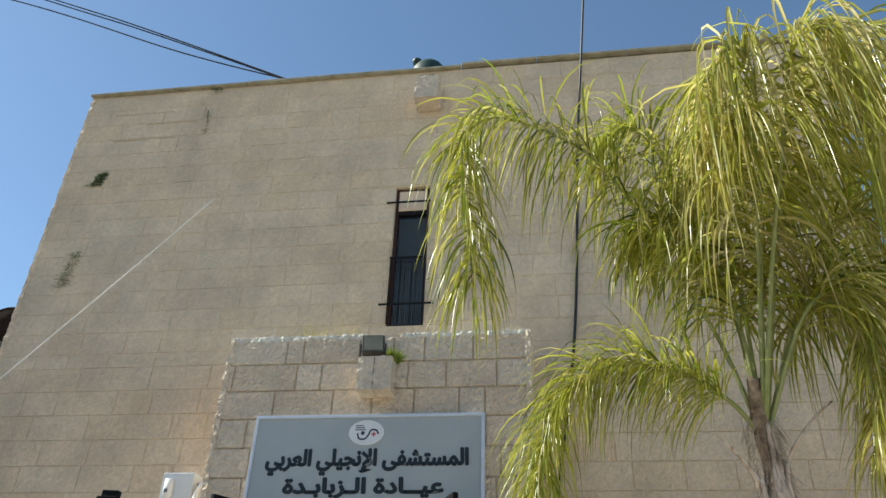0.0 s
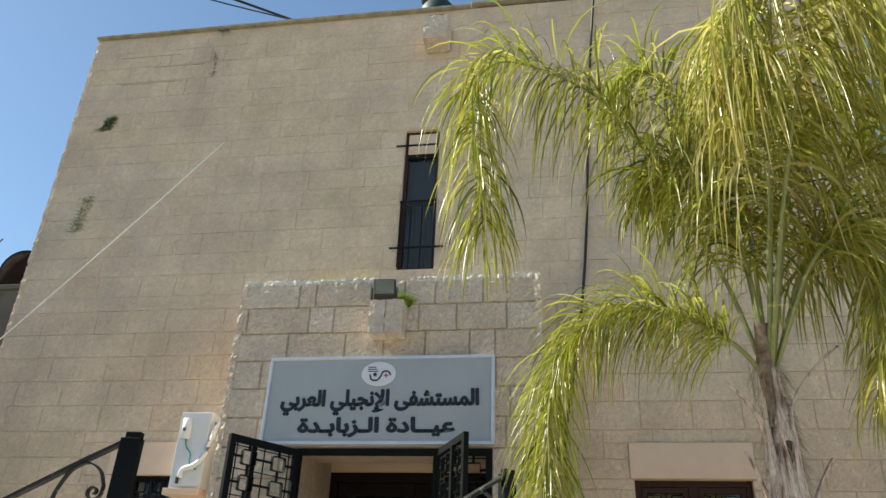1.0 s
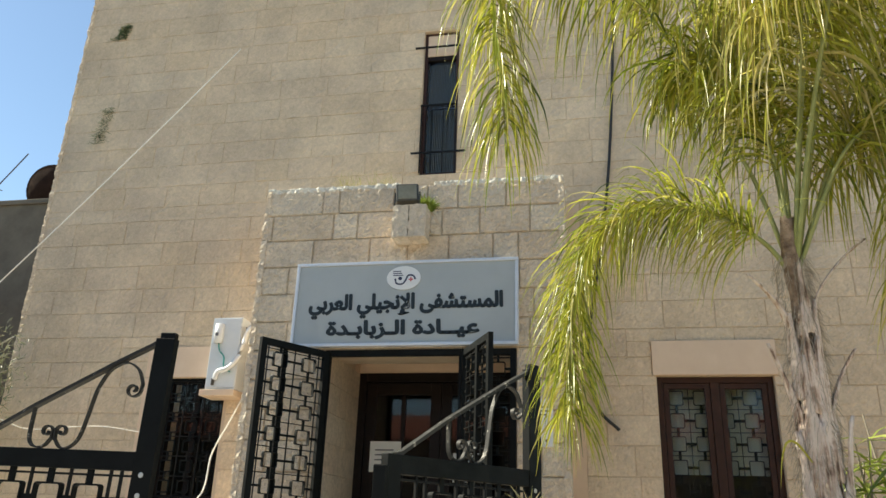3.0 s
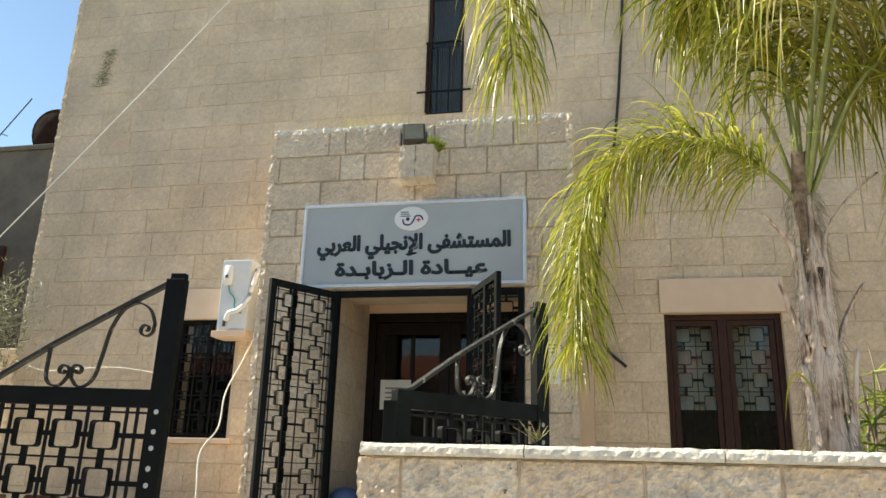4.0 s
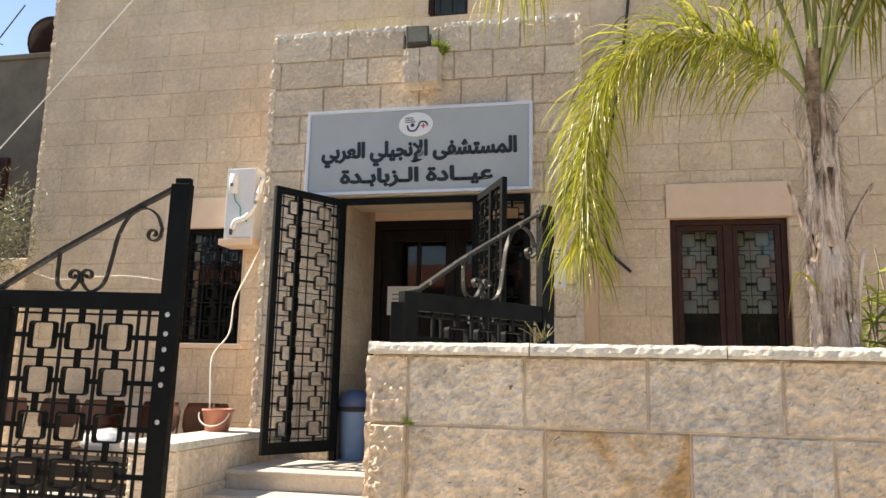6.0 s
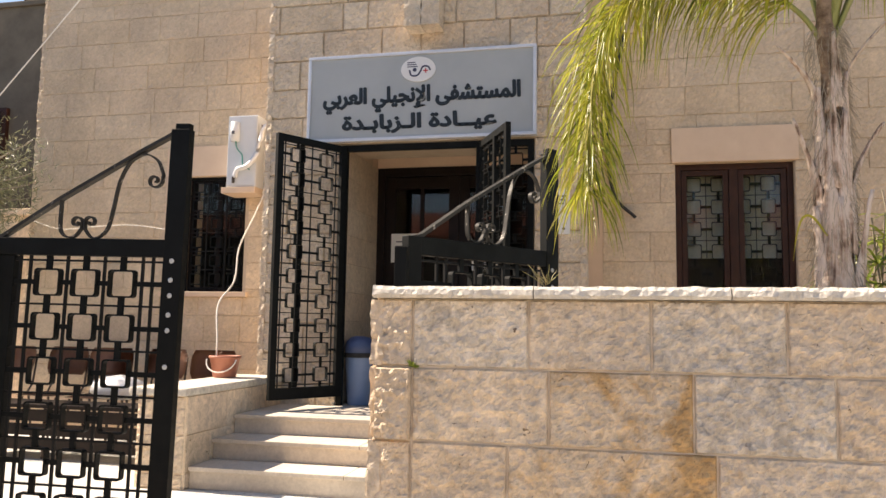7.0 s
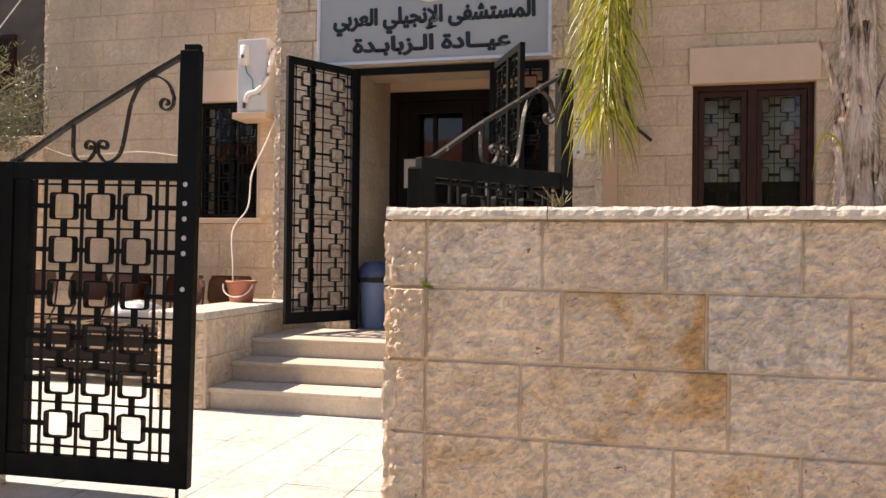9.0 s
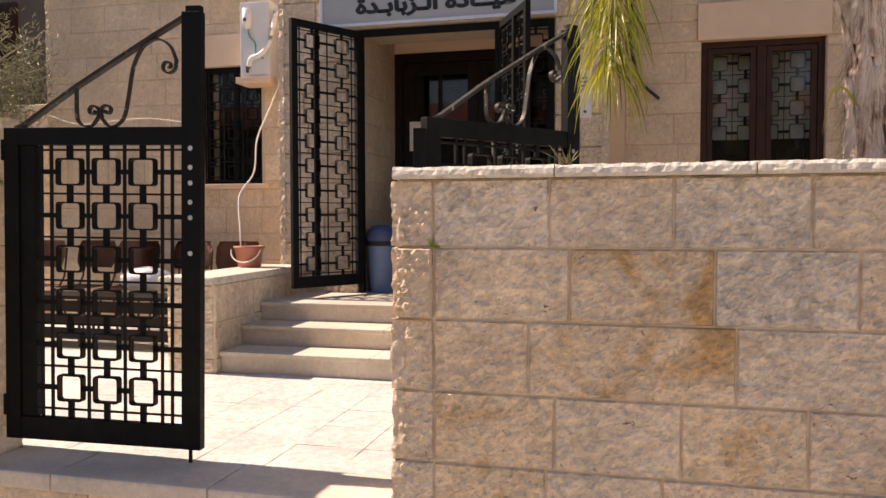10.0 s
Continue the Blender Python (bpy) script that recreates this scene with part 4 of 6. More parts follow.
for i in range(n + 1):
    x = RW[0] + 0.04 + (RW[1] - RW[0] - 0.08) * i / n
    y = 0.166 + 0.008 * math.sin(i * 1.9) + 0.006 * math.sin(i * 0.7)
    vs.append((b.verts.new((x, y, 1.70)), b.verts.new((x, y, RW[3] - 0.03))))
for a, c in zip(vs, vs[1:]):
    b.faces.new((a[0], c[0], c[1], a[1]))
r = bmesh.ops.solidify(b, geom=list(b.faces), thickness=0.004)
cur = tagged(part("curtain", b, M_CURTAIN, None, "", True), "pale half-length curtain hanging behind the glass", "curtain")

win = thing("window_side", (-3.4, 0.08, LW[2]), "dark wooden window behind a black iron lattice", "window", "", "structure")
frame_bars(win, LW, 0.06, 0.12, 0.045, M_WOOD)
p = part("pane", boxed(LW[0] + 0.045, LW[1] - 0.045, 0.09, 0.094, LW[2] + 0.045, LW[3] - 0.045), M_GLASS, win)
p.visible_shadow = False
part("mullion", boxed(-3.45, -3.41, 0.065, 0.115, LW[2] + 0.045, LW[3] - 0.045, 0.003), M_WOOD, win)
gr = part("lattice", boxed(LW[0] + 0.003, LW[1] - 0.003, 0.020, 0.034, LW[3] - 0.03, LW[3] - 0.004), M_IRON, win)
for c in range(3):
    for r_ in range(6):
        b = bmesh.new()
        ring(b, LW[0] + 0.11 + c * 0.2, LW[2] + 0.12 + r_ * 0.18, 0.12, 0.115, 0.012, 0.014, 0.027)
        part("ring", b, M_IRON, gr)
b = bmesh.new()
for c in range(4):
    x = LW[0] + 0.01 + c * 0.2
    box(b, x - 0.006, x + 0.006, 0.021, 0.033, LW[2], LW[3] - 0.03)
for r_ in range(7):
    z = LW[2] + 0.03 + r_ * 0.18
    box(b, LW[0] + 0.003, LW[1] - 0.003, 0.022, 0.032, z - 0.005, z + 0.005)
for c in range(3):
    x = LW[0] + 0.11 + c * 0.2
    for r_ in range(5):
        z = LW[2] + 0.1775 + r_ * 0.18
        box(b, x - 0.009, x + 0.009, 0.021, 0.033, z, z + 0.065)
part("rods", b, M_IRON_THIN, gr)

win = thing("window_upper", (-1.155, 0.06, UW[2]), "tall narrow window in a rusty brown frame with a dark olive-brown shutter", "window", "", "structure")
frame_bars(win, UW, 0.04, 0.10, 0.035, M_WOOD_RED)
part("transom", boxed(UW[0] + 0.035, UW[1] - 0.035, 0.045, 0.095, 5.90, 5.95, 0.003), M_WOOD, win)
part("top_panel", boxed(UW[0] + 0.035, UW[1] - 0.035, 0.035, 0.050, 5.95, UW[3] - 0.035), M_PLASTER, win, "pale infill panel at the top")
b = bmesh.new()
for i in range(16):
    x = UW[0] + 0.045 + i * 0.0187
    box(b, x, x + 0.012, 0.115, 0.135, UW[2] + 0.04, 5.89)
part("shutter", b, M_SHUTTER, win, "dark olive-brown ribbed shutter")
part("shutter_rail", boxed(UW[0] + 0.036, UW[1] - 0.036, 0.09, 0.112, 5.33, 5.37), M_WOOD, win)
p = part("pane", boxed(UW[0] + 0.036, UW[1] - 0.036, 0.072, 0.076, UW[2] + 0.036, 5.899), M_GLASS, win)
p.visible_shadow = False
for z, xa, xb in ((6.01, -0.085, 0.02), (5.30, 0.0, 0.0), (4.755, -0.08, 0.10)):
    part("grille_stay", boxed(UW[0] + xa, UW[1] + xb, -0.052, -0.036, z - 0.008, z + 0.008), M_IRON_THIN, win)
for x in (UW[0] + 0.01, UW[0] + 0.12, UW[0] + 0.24, UW[1] - 0.01):
    part("grille_bar", boxed(x - 0.006, x + 0.006, -0.036, -0.024, UW[2] + 0.01, 5.32), M_IRON_THIN, win)

# ---- small things on the building ----
mb = thing("meter_box", (-3.05, -0.13, 2.34), "grey-white metal electricity meter box on a small stone shelf", "meter box")
part("body", boxed(-3.20, -2.905, -0.25, -0.004, 2.345, 3.02, 0.006), M_BOX, mb)
part("door", boxed(-3.192, -2.913, -0.258, -0.2515, 2.36, 3.01, 0.002), M_BOX, mb)
b = bmesh.new()
tube(b, [(-3.115, -0.275, 2.77), (-3.115, -0.275, 2.95)], 0.042, 12)
unit = part("sensor_unit", b, M_WHITE, mb, "white plastic sensor housing", True)
part("label_strip", boxed(-3.13, -3.10, -0.322, -0.3175, 2.83, 2.86), M_INK, unit)
b = bmesh.new()
tube(b, spline([(-3.11, -0.27, 2.77), (-3.09, -0.275, 2.70), (-3.04, -0.27, 2.64), (-3.03, -0.27, 2.55), (-2.96, -0.27, 2.50)], 16), 0.006, 6)
part("wire", b, M_TEAL, mb, "thin teal wire")
b = bmesh.new()
tube(b, spline([(-3.10, -0.275, 2.43), (-3.07, -0.29, 2.50), (-2.98, -0.29, 2.53), (-2.90, -0.28, 2.62), (-2.87, -0.25, 2.78), (-2.84, -0.22, 2.92), (-2.80, -0.06, 2.98)], 24), 0.022, 8)
part("conduit", b, M_WHITE, mb, "bent white conduit", True)
b = bmesh.new()
tube(b, [(-3.12, -0.27, 2.38), (-3.12, -0.27, 2.44)], 0.014, 8)
part("screw_clamp", b, M_STEEL, mb)
part("vent_slot", boxed(-2.9065, -2.9035, -0.17, -0.13, 2.92, 2.95), M_INK, mb)
part("shelf", boxed(-3.24, -2.90, -0.27, -0.004, 2.285, 2.343, 0.006), M_PLASTER, mb, "small stone shelf")

cord = thing("hanging_cord", (-2.75, -0.5, 0.7), "pale cord hanging from the meter box down to the bucket", "cord")
b = bmesh.new()
tube(b, spline([(-2.83, -0.20, 2.30), (-2.86, -0.35, 2.04), (-2.91, -0.50, 1.75), (-2.865, -0.65, 1.45), (-2.895, -0.85, 1.24), (-2.83, -0.96, 0.95), (-2.81, -0.99, 0.72)], 40), 0.007, 6)
part("cord", b, M_STRING, cord, "", True)

st = thing("lamp_bracket", (-1.22, -0.7, 3.54), "projecting white-crusted stone bracket on the porch", "bracket")
for xa, xb in ((-1.375, -1.232), (-1.226, -1.075)):
    part("stone", rough_box(xa, xb, -0.76, PY - 0.012, 3.565, 3.865, 0.008, 0.02, xa), M_PORCH, st)
lamp = thing("floodlight", (-1.24, -0.72, 3.867), "small square floodlight with a dark casing on the bracket", "floodlight")
b = boxed(-0.10, 0.10, -0.035, 0.045, -0.085, 0.095, 0.012)
case = part("casing", b, M_LAMP, lamp)
case.matrix_basis = Matrix.Translation((-1.255, -0.73, 3.975)) @ pose(0, 0, 0, -10, -4, 12)
b = boxed(-0.082, 0.082, -0.040, -0.0365, -0.068, 0.078)
gl = part("glass", b, M_LAMPGLASS, lamp, "dusty yellowish lamp glass")
gl.matrix_basis = case.matrix_basis.copy()
for k, x in ((0, -0.115), (1, 0.108)):
    b = boxed(x, x + 0.008, -0.015, 0.015, -0.13, 0.02)
    o = part("yoke_arm", b, M_LAMP, lamp)
    o.matrix_basis = Matrix.Translation((-1.255, -0.73, 3.975))
b = boxed(-1.372, -1.138, -0.755, -0.69, 3.846, 3.862)
part("yoke_foot", b, M_LAMP, lamp)

sp = thing("roof_spout", (-1.03, -0.15, 7.25), "projecting pale stone water spout below the roof edge", "spout")
part("stone", rough_box(-1.165, -0.885, -0.27, -0.012, 7.33, 7.66, 0.008), M_PORCH, sp)
part("channel", boxed(-1.11, -0.94, -0.26, -0.02, 7.66, 7.685, 0.004), M_CONCRETE, sp)

plate = thing("wall_plate", (-0.075, -0.57, 1.8), "small white plastic plate fixed to the porch stone", "plate")
part("plate", boxed(-0.135, -0.02, -0.585, PY - 0.012, 1.83, 2.20, 0.004), M_WHITE, plate)
for k in range(3):
    part("print_line", boxed(-0.12, -0.05 - 0.01 * k, -0.5868, -0.5852, 2.13 - 0.03 * k, 2.142 - 0.03 * k), M_INK, plate)
b = bmesh.new()
tube(b, [(-0.07, -0.583, 1.875), (-0.07, -0.588, 1.875)], 0.012, 10)
part("screw", b, M_STEEL, plate)

cab = thing("black_cable", (0.35, -0.05, 2.05), "thick black cable hanging down the front wall from above", "cable")
b = bmesh.new()
tube(b, spline([(0.95, -0.10, 9.9), (0.79, -0.07, 8.06), (0.67, -0.04, 6.7), (0.56, -0.035, 5.0), (0.47, -0.04, 4.08), (0.34, -0.04, 3.25), (0.27, -0.04, 2.8), (0.27, -0.04, 2.5), (0.34, -0.05, 2.2), (0.50, -0.06, 2.03)], 60), 0.014, 7)
part("cable", b, M_RUBBER, cab, "", True)
line = thing("washing_line", (-4.0, -0.5, 2.7), "pale cord slanting from the wall down across the yard", "cord")
b = bmesh.new()
tube(b, spline([(-3.47, -0.02, 6.23), (-3.9, -0.5, 5.05), (-4.35, -1.0, 3.85), (-4.85, -1.5, 2.62), (-5.3, -2.0, 1.45)], 30), 0.006, 5)
part("cord", b, M_STRING, line)
line = thing("sagging_wire", (-5.0, -0.05, 1.9), "thin pale wire sagging along the wall", "wire")
b = bmesh.new()
tube(b, spline([(-5.47, -0.03, 2.10), (-5.1, -0.06, 2.0), (-4.7, -0.06, 2.02), (-4.3, -0.05, 2.03), (-3.9, -0.05, 1.98)], 24), 0.004, 5)
part("wire", b, M_STRING, line)
WIRES = ([(-12.5, -0.1, 12.1), (-7.37, -0.1, 10.05), (-4.45, -0.05, 8.68), (-2.72, 0.05, 8.03)], [(-12.0, -0.1, 12.6), (-6.62, -0.1, 9.94), (-5.11, -0.08, 9.20), (-2.72, 0.08, 8.035)],
         [(-11.9, -0.1, 12.5), (-6.7, -0.1, 9.92), (-5.0, -0.08, 9.10), (-2.70, 0.10, 8.03)])
for w in WIRES:
    wr = thing("overhead_wire", w[-1], "black overhead supply wire running to the roof edge", "wire", "overhead wires")
    b = bmesh.new()
    tube(b, spline(w, 30), 0.010, 5)
    part("wire", b, M_RUBBER, wr)

tk = thing("roof_tank", (-1.28, 1.6, ROOF - 0.3), "dark green plastic water tank standing on the roof", "water tank")
part("plinth", boxed(-1.9, -0.66, 1.0, 2.2, ROOF - 0.3, ROOF - 0.03, 0.02), M_CONCRETE, tk, "concrete plinth")
b = bmesh.new()
lathe(b, [(0.24, 0.0), (0.27, 0.02), (0.28, 0.5), (0.28, 1.45), (0.26, 1.60), (0.20, 1.70), (0.12, 1.75), (0.06, 1.76)], (-1.38, 1.6, ROOF - 0.03), 28)
part("body", b, M_TANK, tk, "", True)
b = bmesh.new()
lathe(b, [(0.05, 1.50), (0.05, 1.80), (0.07, 1.81), (0.07, 1.86), (0.03, 1.90)], (-1.58, 1.6, ROOF - 0.01), 18)
part("lid", b, M_TANK, tk, "", True)

# ---- the yard ----
bn = thing("waste_bin", (-1.80, -0.4, 0.42), "blue plastic swing-lid waste bin in the entrance", "waste bin")
b = bmesh.new()
lathe(b, [(0.095, 0.0), (0.10, 0.01), (0.122, 0.42), (0.125, 0.43)], (-1.80, -0.40, 0.420), 18)
part("body", b, M_BLUE, bn, "", True)
b = bmesh.new()
lathe(b, [(0.130, 0.43), (0.130, 0.49), (0.115, 0.53), (0.08, 0.565), (0.04, 0.575)], (-1.80, -0.40, 0.420), 18)
lid = part("lid", b, M_BLUE_DARK, bn, "", True)
b = bmesh.new()
lathe(b, [(0.131, 0.395), (0.133, 0.40), (0.133, 0.43), (0.131, 0.435)], (-1.80, -0.40, 0.420), 18)
part("rim", b, M_RUBBER, lid, "", True)

bk = thing("bucket", (-2.72, -1.0, 0.657), "terracotta-coloured plastic bucket on the cheek wall", "bucket")
b = bmesh.new()
lathe(b, [(0.085, 0.0), (0.09, 0.005), (0.118, 0.15), (0.126, 0.155), (0.126, 0.172), (0.113, 0.172), (0.10, 0.06), (0.02, 0.05)], (-2.73, -1.0, 0.656), 22)
part("body", b, M_TERRA, bk, "", True)
b = bmesh.new()
tube(b, [(-2.73 + 0.128 * math.cos(a), -1.0 - 0.05 * math.sin(a) - 0.06, 0.80 - 0.10 * math.sin(a)) for a in [math.pi * i / 14 for i in range(15)]], 0.006, 6)
part("handle", b, M_STRING, bk, "pale wire handle")


def chair():
    g = thing("yard_chair", (0, 0, 0), "brown moulded chair on thin steel legs against the wall", "chair", "chairs in the yard")
    b = bmesh.new()
    sx, sy = 8, 6
    g0 = [[b.verts.new((-0.21 + 0.42 * i / sx, -0.20 + 0.40 * j / sy, 0.445 - 0.025 * math.cos((i / sx - 0.5) * 3.0) * math.cos((j / sy - 0.5) * 2.6))) for i in range(sx + 1)] for j in range(sy + 1)]
    for j in range(sy):
        for i in range(sx):
            b.faces.new((g0[j][i], g0[j][i + 1], g0[j + 1][i + 1], g0[j + 1][i]))
    bmesh.ops.solidify(b, geom=list(b.faces), thickness=0.014)
    part("seat", b, M_CHAIR, g, "", True)
    b = bmesh.new()
    rows = []
    for j in range(6):
        v = j / 5
        half = 0.205 - 0.03 * (2 * v - 1) ** 4
        rows.append([b.verts.new((-half + 2 * half * i / 8, 0.20 + 0.05 * v - 0.045 * (2 * i / 8 - 1) ** 2, 0.60 + 0.25 * v)) for i in range(9)])
    for j in range(5):
        for i in range(8):
            b.faces.new((rows[j][i], rows[j][i + 1], rows[j + 1][i + 1], rows[j + 1][i]))
    bmesh.ops.solidify(b, geom=list(b.faces), thickness=0.014)
    part("backrest", b, M_CHAIR, g, "", True)
    for x in (-0.17, 0.17):
        for y, lean in ((-0.16, -0.04), (0.16, 0.05)):
            b = bmesh.new()
            tube(b, [(x * 1.1, y + lean, 0.0), (x, y, 0.43)], 0.011, 7)
            part("leg", b, M_STEEL, g)
        b = bmesh.new()
        tube(b, [(x, 0.14, 0.43), (x, 0.20, 0.52), (x, 0.235, 0.78)], 0.010, 7)
        part("back_support", b, M_STEEL, g)
    return g


ch = chair()
set_pose(ch, pose(-3.05, -0.75, 0.0, 0, 0, 6))
tagged(ch, "brown moulded chair beside the cheek wall")
for x, y, a in ((-3.55, -0.72, -5), (-4.05, -0.74, 8), (-4.55, -0.70, 0), (-5.05, -0.76, -7)):
    copy_thing(ch, pose(x, y, 0.0, 0, 0, a))
bag = thing("white_bag", (-3.52, -0.8, 0.44), "crumpled white plastic bag lying on a chair", "bag")
b = bmesh.new()
bmesh.ops.create_icosphere(b, subdivisions=3, radius=1.0, matrix=Matrix.Translation((-3.74, -0.92, 0.525)) @ Matrix.Diagonal((0.24, 0.16, 0.11, 1)))
for v in b.verts:
    k = noise.noise(v.co * 11) * 0.035 + noise.noise(v.co * 25) * 0.015
    v.co += Vector((k, k * 0.7, abs(k) * 0.8))
    v.co.z = max(v.co.z, 0.442)
part("bag", b, M_WHITE, bag, "", True)
lb = thing("garden_bench", (-4.3, -1.35, 0.0), "low dark wooden bench in front of the chairs", "bench")
part("top", boxed(-5.0, -3.15, -1.40, -1.05, 0.40, 0.43, 0.004), M_WOOD, lb)
for k in range(3):
    part("slat", boxed(-5.0, -3.15, -1.40, -1.385, 0.08 + 0.11 * k, 0.17 + 0.11 * k, 0.003), M_WOOD, lb)
for x in (-4.95, -4.1, -3.2):
    for y in (-1.32, -1.15):
        b = bmesh.new()
        tube(b, [(x, y, 0.0), (x, y, 0.40)], 0.013, 7)
        part("leg", b, M_STEEL, lb)

# ---- neighbour's house, dish, aerial; house across the street ----
nb = thing("neighbour_house", (-15.0, 10.0, -0.42), "weathered grey concrete house with a flat roof", "house")
part("wall", boxed(-22.0, -10.9, 7.0, 15.0, -0.42, 7.86), M_CONCRETE, nb)
part("parapet", boxed(-22.05, -10.85, 6.94, 7.14, 7.862, 7.98, 0.02), M_CONCRETE, nb)
for x in (-12.75, -15.0):
    w_ = part("window", boxed(x - 0.45, x + 0.45, 6.90, 6.996, 4.3, 5.6), M_WOOD_RED, nb)
    part("pane", boxed(x - 0.38, x + 0.38, 6.892, 6.899, 4.37, 5.53), M_GLASS, w_)
dish = thing("satellite_dish", (-12.1, 7.6, 7.9), "rusty dark satellite dish on the neighbour's roof", "satellite dish")
b = bmesh.new()
rings = []
for j in range(7):
    rr = 0.62 * j / 6
    rings.append([b.verts.new((rr * math.cos(k * math.tau / 28), 0.22 * (rr / 0.62) ** 2, rr * math.sin(k * math.tau / 28))) for k in range(28)] if j else [b.verts.new((0, 0, 0))])
for k in range(28):
    b.faces.new((rings[0][0], rings[1][k], rings[1][(k + 1) % 28]))
for a, c in zip(rings[1:], rings[2:]):
    for k in range(28):
        b.faces.new((a[k], c[k], c[(k + 1) % 28], a[(k + 1) % 28]))
bmesh.ops.solidify(b, geom=list(b.faces), thickness=0.012)
o = part("reflector", b, M_DISH, dish, "", True)
o.matrix_basis = Matrix.Translation((-11.98, 7.3, 8.40)) @ pose(0, 0, 0, 14, 0, 8)
b = bmesh.new()
tube(b, [(-12.06, 7.45, 7.85), (-12.0, 7.45, 8.4)], 0.03, 8)
part("mast", b, M_DISH, dish)
ae = thing("roof_aerial", (-13.1, 7.5, 7.9), "thin leaning metal aerial on the neighbour's roof", "aerial")
b = bmesh.new()
tube(b, [(-14.1, 7.5, 7.86), (-12.87, 7.5, 9.47)], 0.016, 6)
tube(b, [(-13.55, 7.5, 8.60), (-13.35, 7.5, 8.52)], 0.012, 5)
part("rod", b, M_STEEL, ae)

oh = thing("house_across", (0.0, -20.0, -0.42), "house across the street with a red tiled roof and darkened walls", "house")
# Stretched far to the left only to darken the side window's reflection.
part("wall", boxed(-32.0, 10.0, -26.0, -19.0, -0.42, 4.4), M_RENDER, oh)
b = bmesh.new()
v = [b.verts.new(c) for c in ((-32.6, -18.6, 4.3), (10.6, -18.6, 4.3), (10.6, -26.4, 4.3), (-32.6, -26.4, 4.3), (-29.0, -22.5, 5.7), (7.0, -22.5, 5.7))]
for q in ((0, 1, 5, 4), (2, 3, 4, 5), (1, 2, 5), (3, 0, 4), (3, 2, 1, 0)):
    b.faces.new([v[i] for i in q])
part("roof", b, M_ROOFTILE, oh)


# ---- plants ----
def strip(b, pts, w, side):
    """A leaflet: a thin pointed strip with a fold along its middle."""
    n = len(pts) - 1
    prev = None
    for i, p in enumerate(pts):
        u = i / n
        ww = w * (0.55 + 0.9 * u) if u < 0.35 else w * (1 - ((u - 0.35) / 0.65) ** 1.6) * 0.865
        ww = max(ww, 0.0008)
        d = (pts[min(i + 1, n)] - pts[max(i - 1, 0)]).normalized()
        s = d.cross(side)
        s = s.normalized() if s.length > 1e-4 else Vector((1, 0, 0))
        up = s.cross(d).normalized()
        row = (b.verts.new(p - s * ww / 2 + up * ww * 0.18), b.verts.new(p), b.verts.new(p + s * ww / 2 + up * ww * 0.18))
        if prev:
            b.faces.new((prev[0], prev[1], row[1], row[0]))
            b.faces.new((prev[1], prev[2], row[2], row[1]))
        prev = row


def raw_part(name, b, material, parent, label=""):
    me = bpy.data.meshes.new(name)
    b.to_mesh(me)
    b.free()
    me.materials.append(material)
    ob = new(name, me)
    PLACE[ob] = Matrix.Identity(4)
    ob.parent = parent
    ob.matrix_parent_inverse = PLACE[parent].inverted()
    return tagged(ob, label) if label else ob


def frond(tree, ctrl, leaf, count, bare, seed, mat, droop=1.0, r=0.016, width=0.017, stiff=0.5):
    rng = random.Random(seed)
    line = spline(ctrl, 60)
    b = bmesh.new()
    tube(b, line, r, 7, 0.003)
    ra = part("frond", b, M_RACHIS, tree, "arching feather frond", True)
    b = bmesh.new()
    for side in (-1, 1):
        for k in range(count):
            u = bare + (1 - bare) * (k + rng.uniform(0.1, 0.9)) / count
            i = min(int(u * 60), 59)
            base = line[i].lerp(line[i + 1], u * 60 - i)
            t = (line[i + 1] - line[i]).normalized()
            h = t.cross(Vector((0, 0, 1)))
            h = h.normalized() if h.length > 0.15 else Vector((rng.uniform(-1, 1), rng.uniform(-1, 1), 0)).normalized()
            roll = rng.gauss(0.25, 0.55) if leaf < 0.9 else rng.gauss(-0.1, 0.4)
            n = h.cross(t).normalized()
            d = (h * side * math.cos(roll) + n * math.sin(roll) + t * rng.uniform(0.35, 0.9)).normalized()
            shape = math.sin(math.pi * min(1.0, 0.16 + 0.84 * (u - bare) / (1 - bare)) ** 0.8) * 0.3 + 0.7
            L = leaf * shape * rng.uniform(0.75, 1.12)
            pts = [base.copy()]
            seg = 7
            g = droop * rng.uniform(0.7, 1.35)
            for s in range(seg):
                d = (d + Vector((rng.gauss(0, 0.05), rng.gauss(0, 0.05), -g * (0.10 + (1 - stiff) * 0.55 * (s + 1) / seg)))).normalized()
                pts.append(pts[-1] + d * L / seg)
            strip(b, pts, width * rng.uniform(0.7, 1.2), Vector((rng.gauss(0, 0.6), rng.gauss(0, 0.6), 1)))
    tagged(raw_part("foliage", b, mat, ra), "", "", "", "stuff")
    return ra


palm = thing("palm_tree", (1.17, -3.4, 0.1), "queen palm with a boot-covered trunk and drooping yellow-green fronds", "tree")
b = bmesh.new()
TR = [(1.20, -3.40, 0.08, 0.11), (1.185, -3.40, 0.8, 0.085), (1.172, -3.40, 1.25, 0.066), (1.165, -3.40, 1.6, 0.053), (1.165, -3.40, 1.9, 0.043), (1.168, -3.40, 2.12, 0.032), (1.158, -3.40, 2.3, 0.040), (1.165, -3.40, 2.5, 0.03)]
rings = []
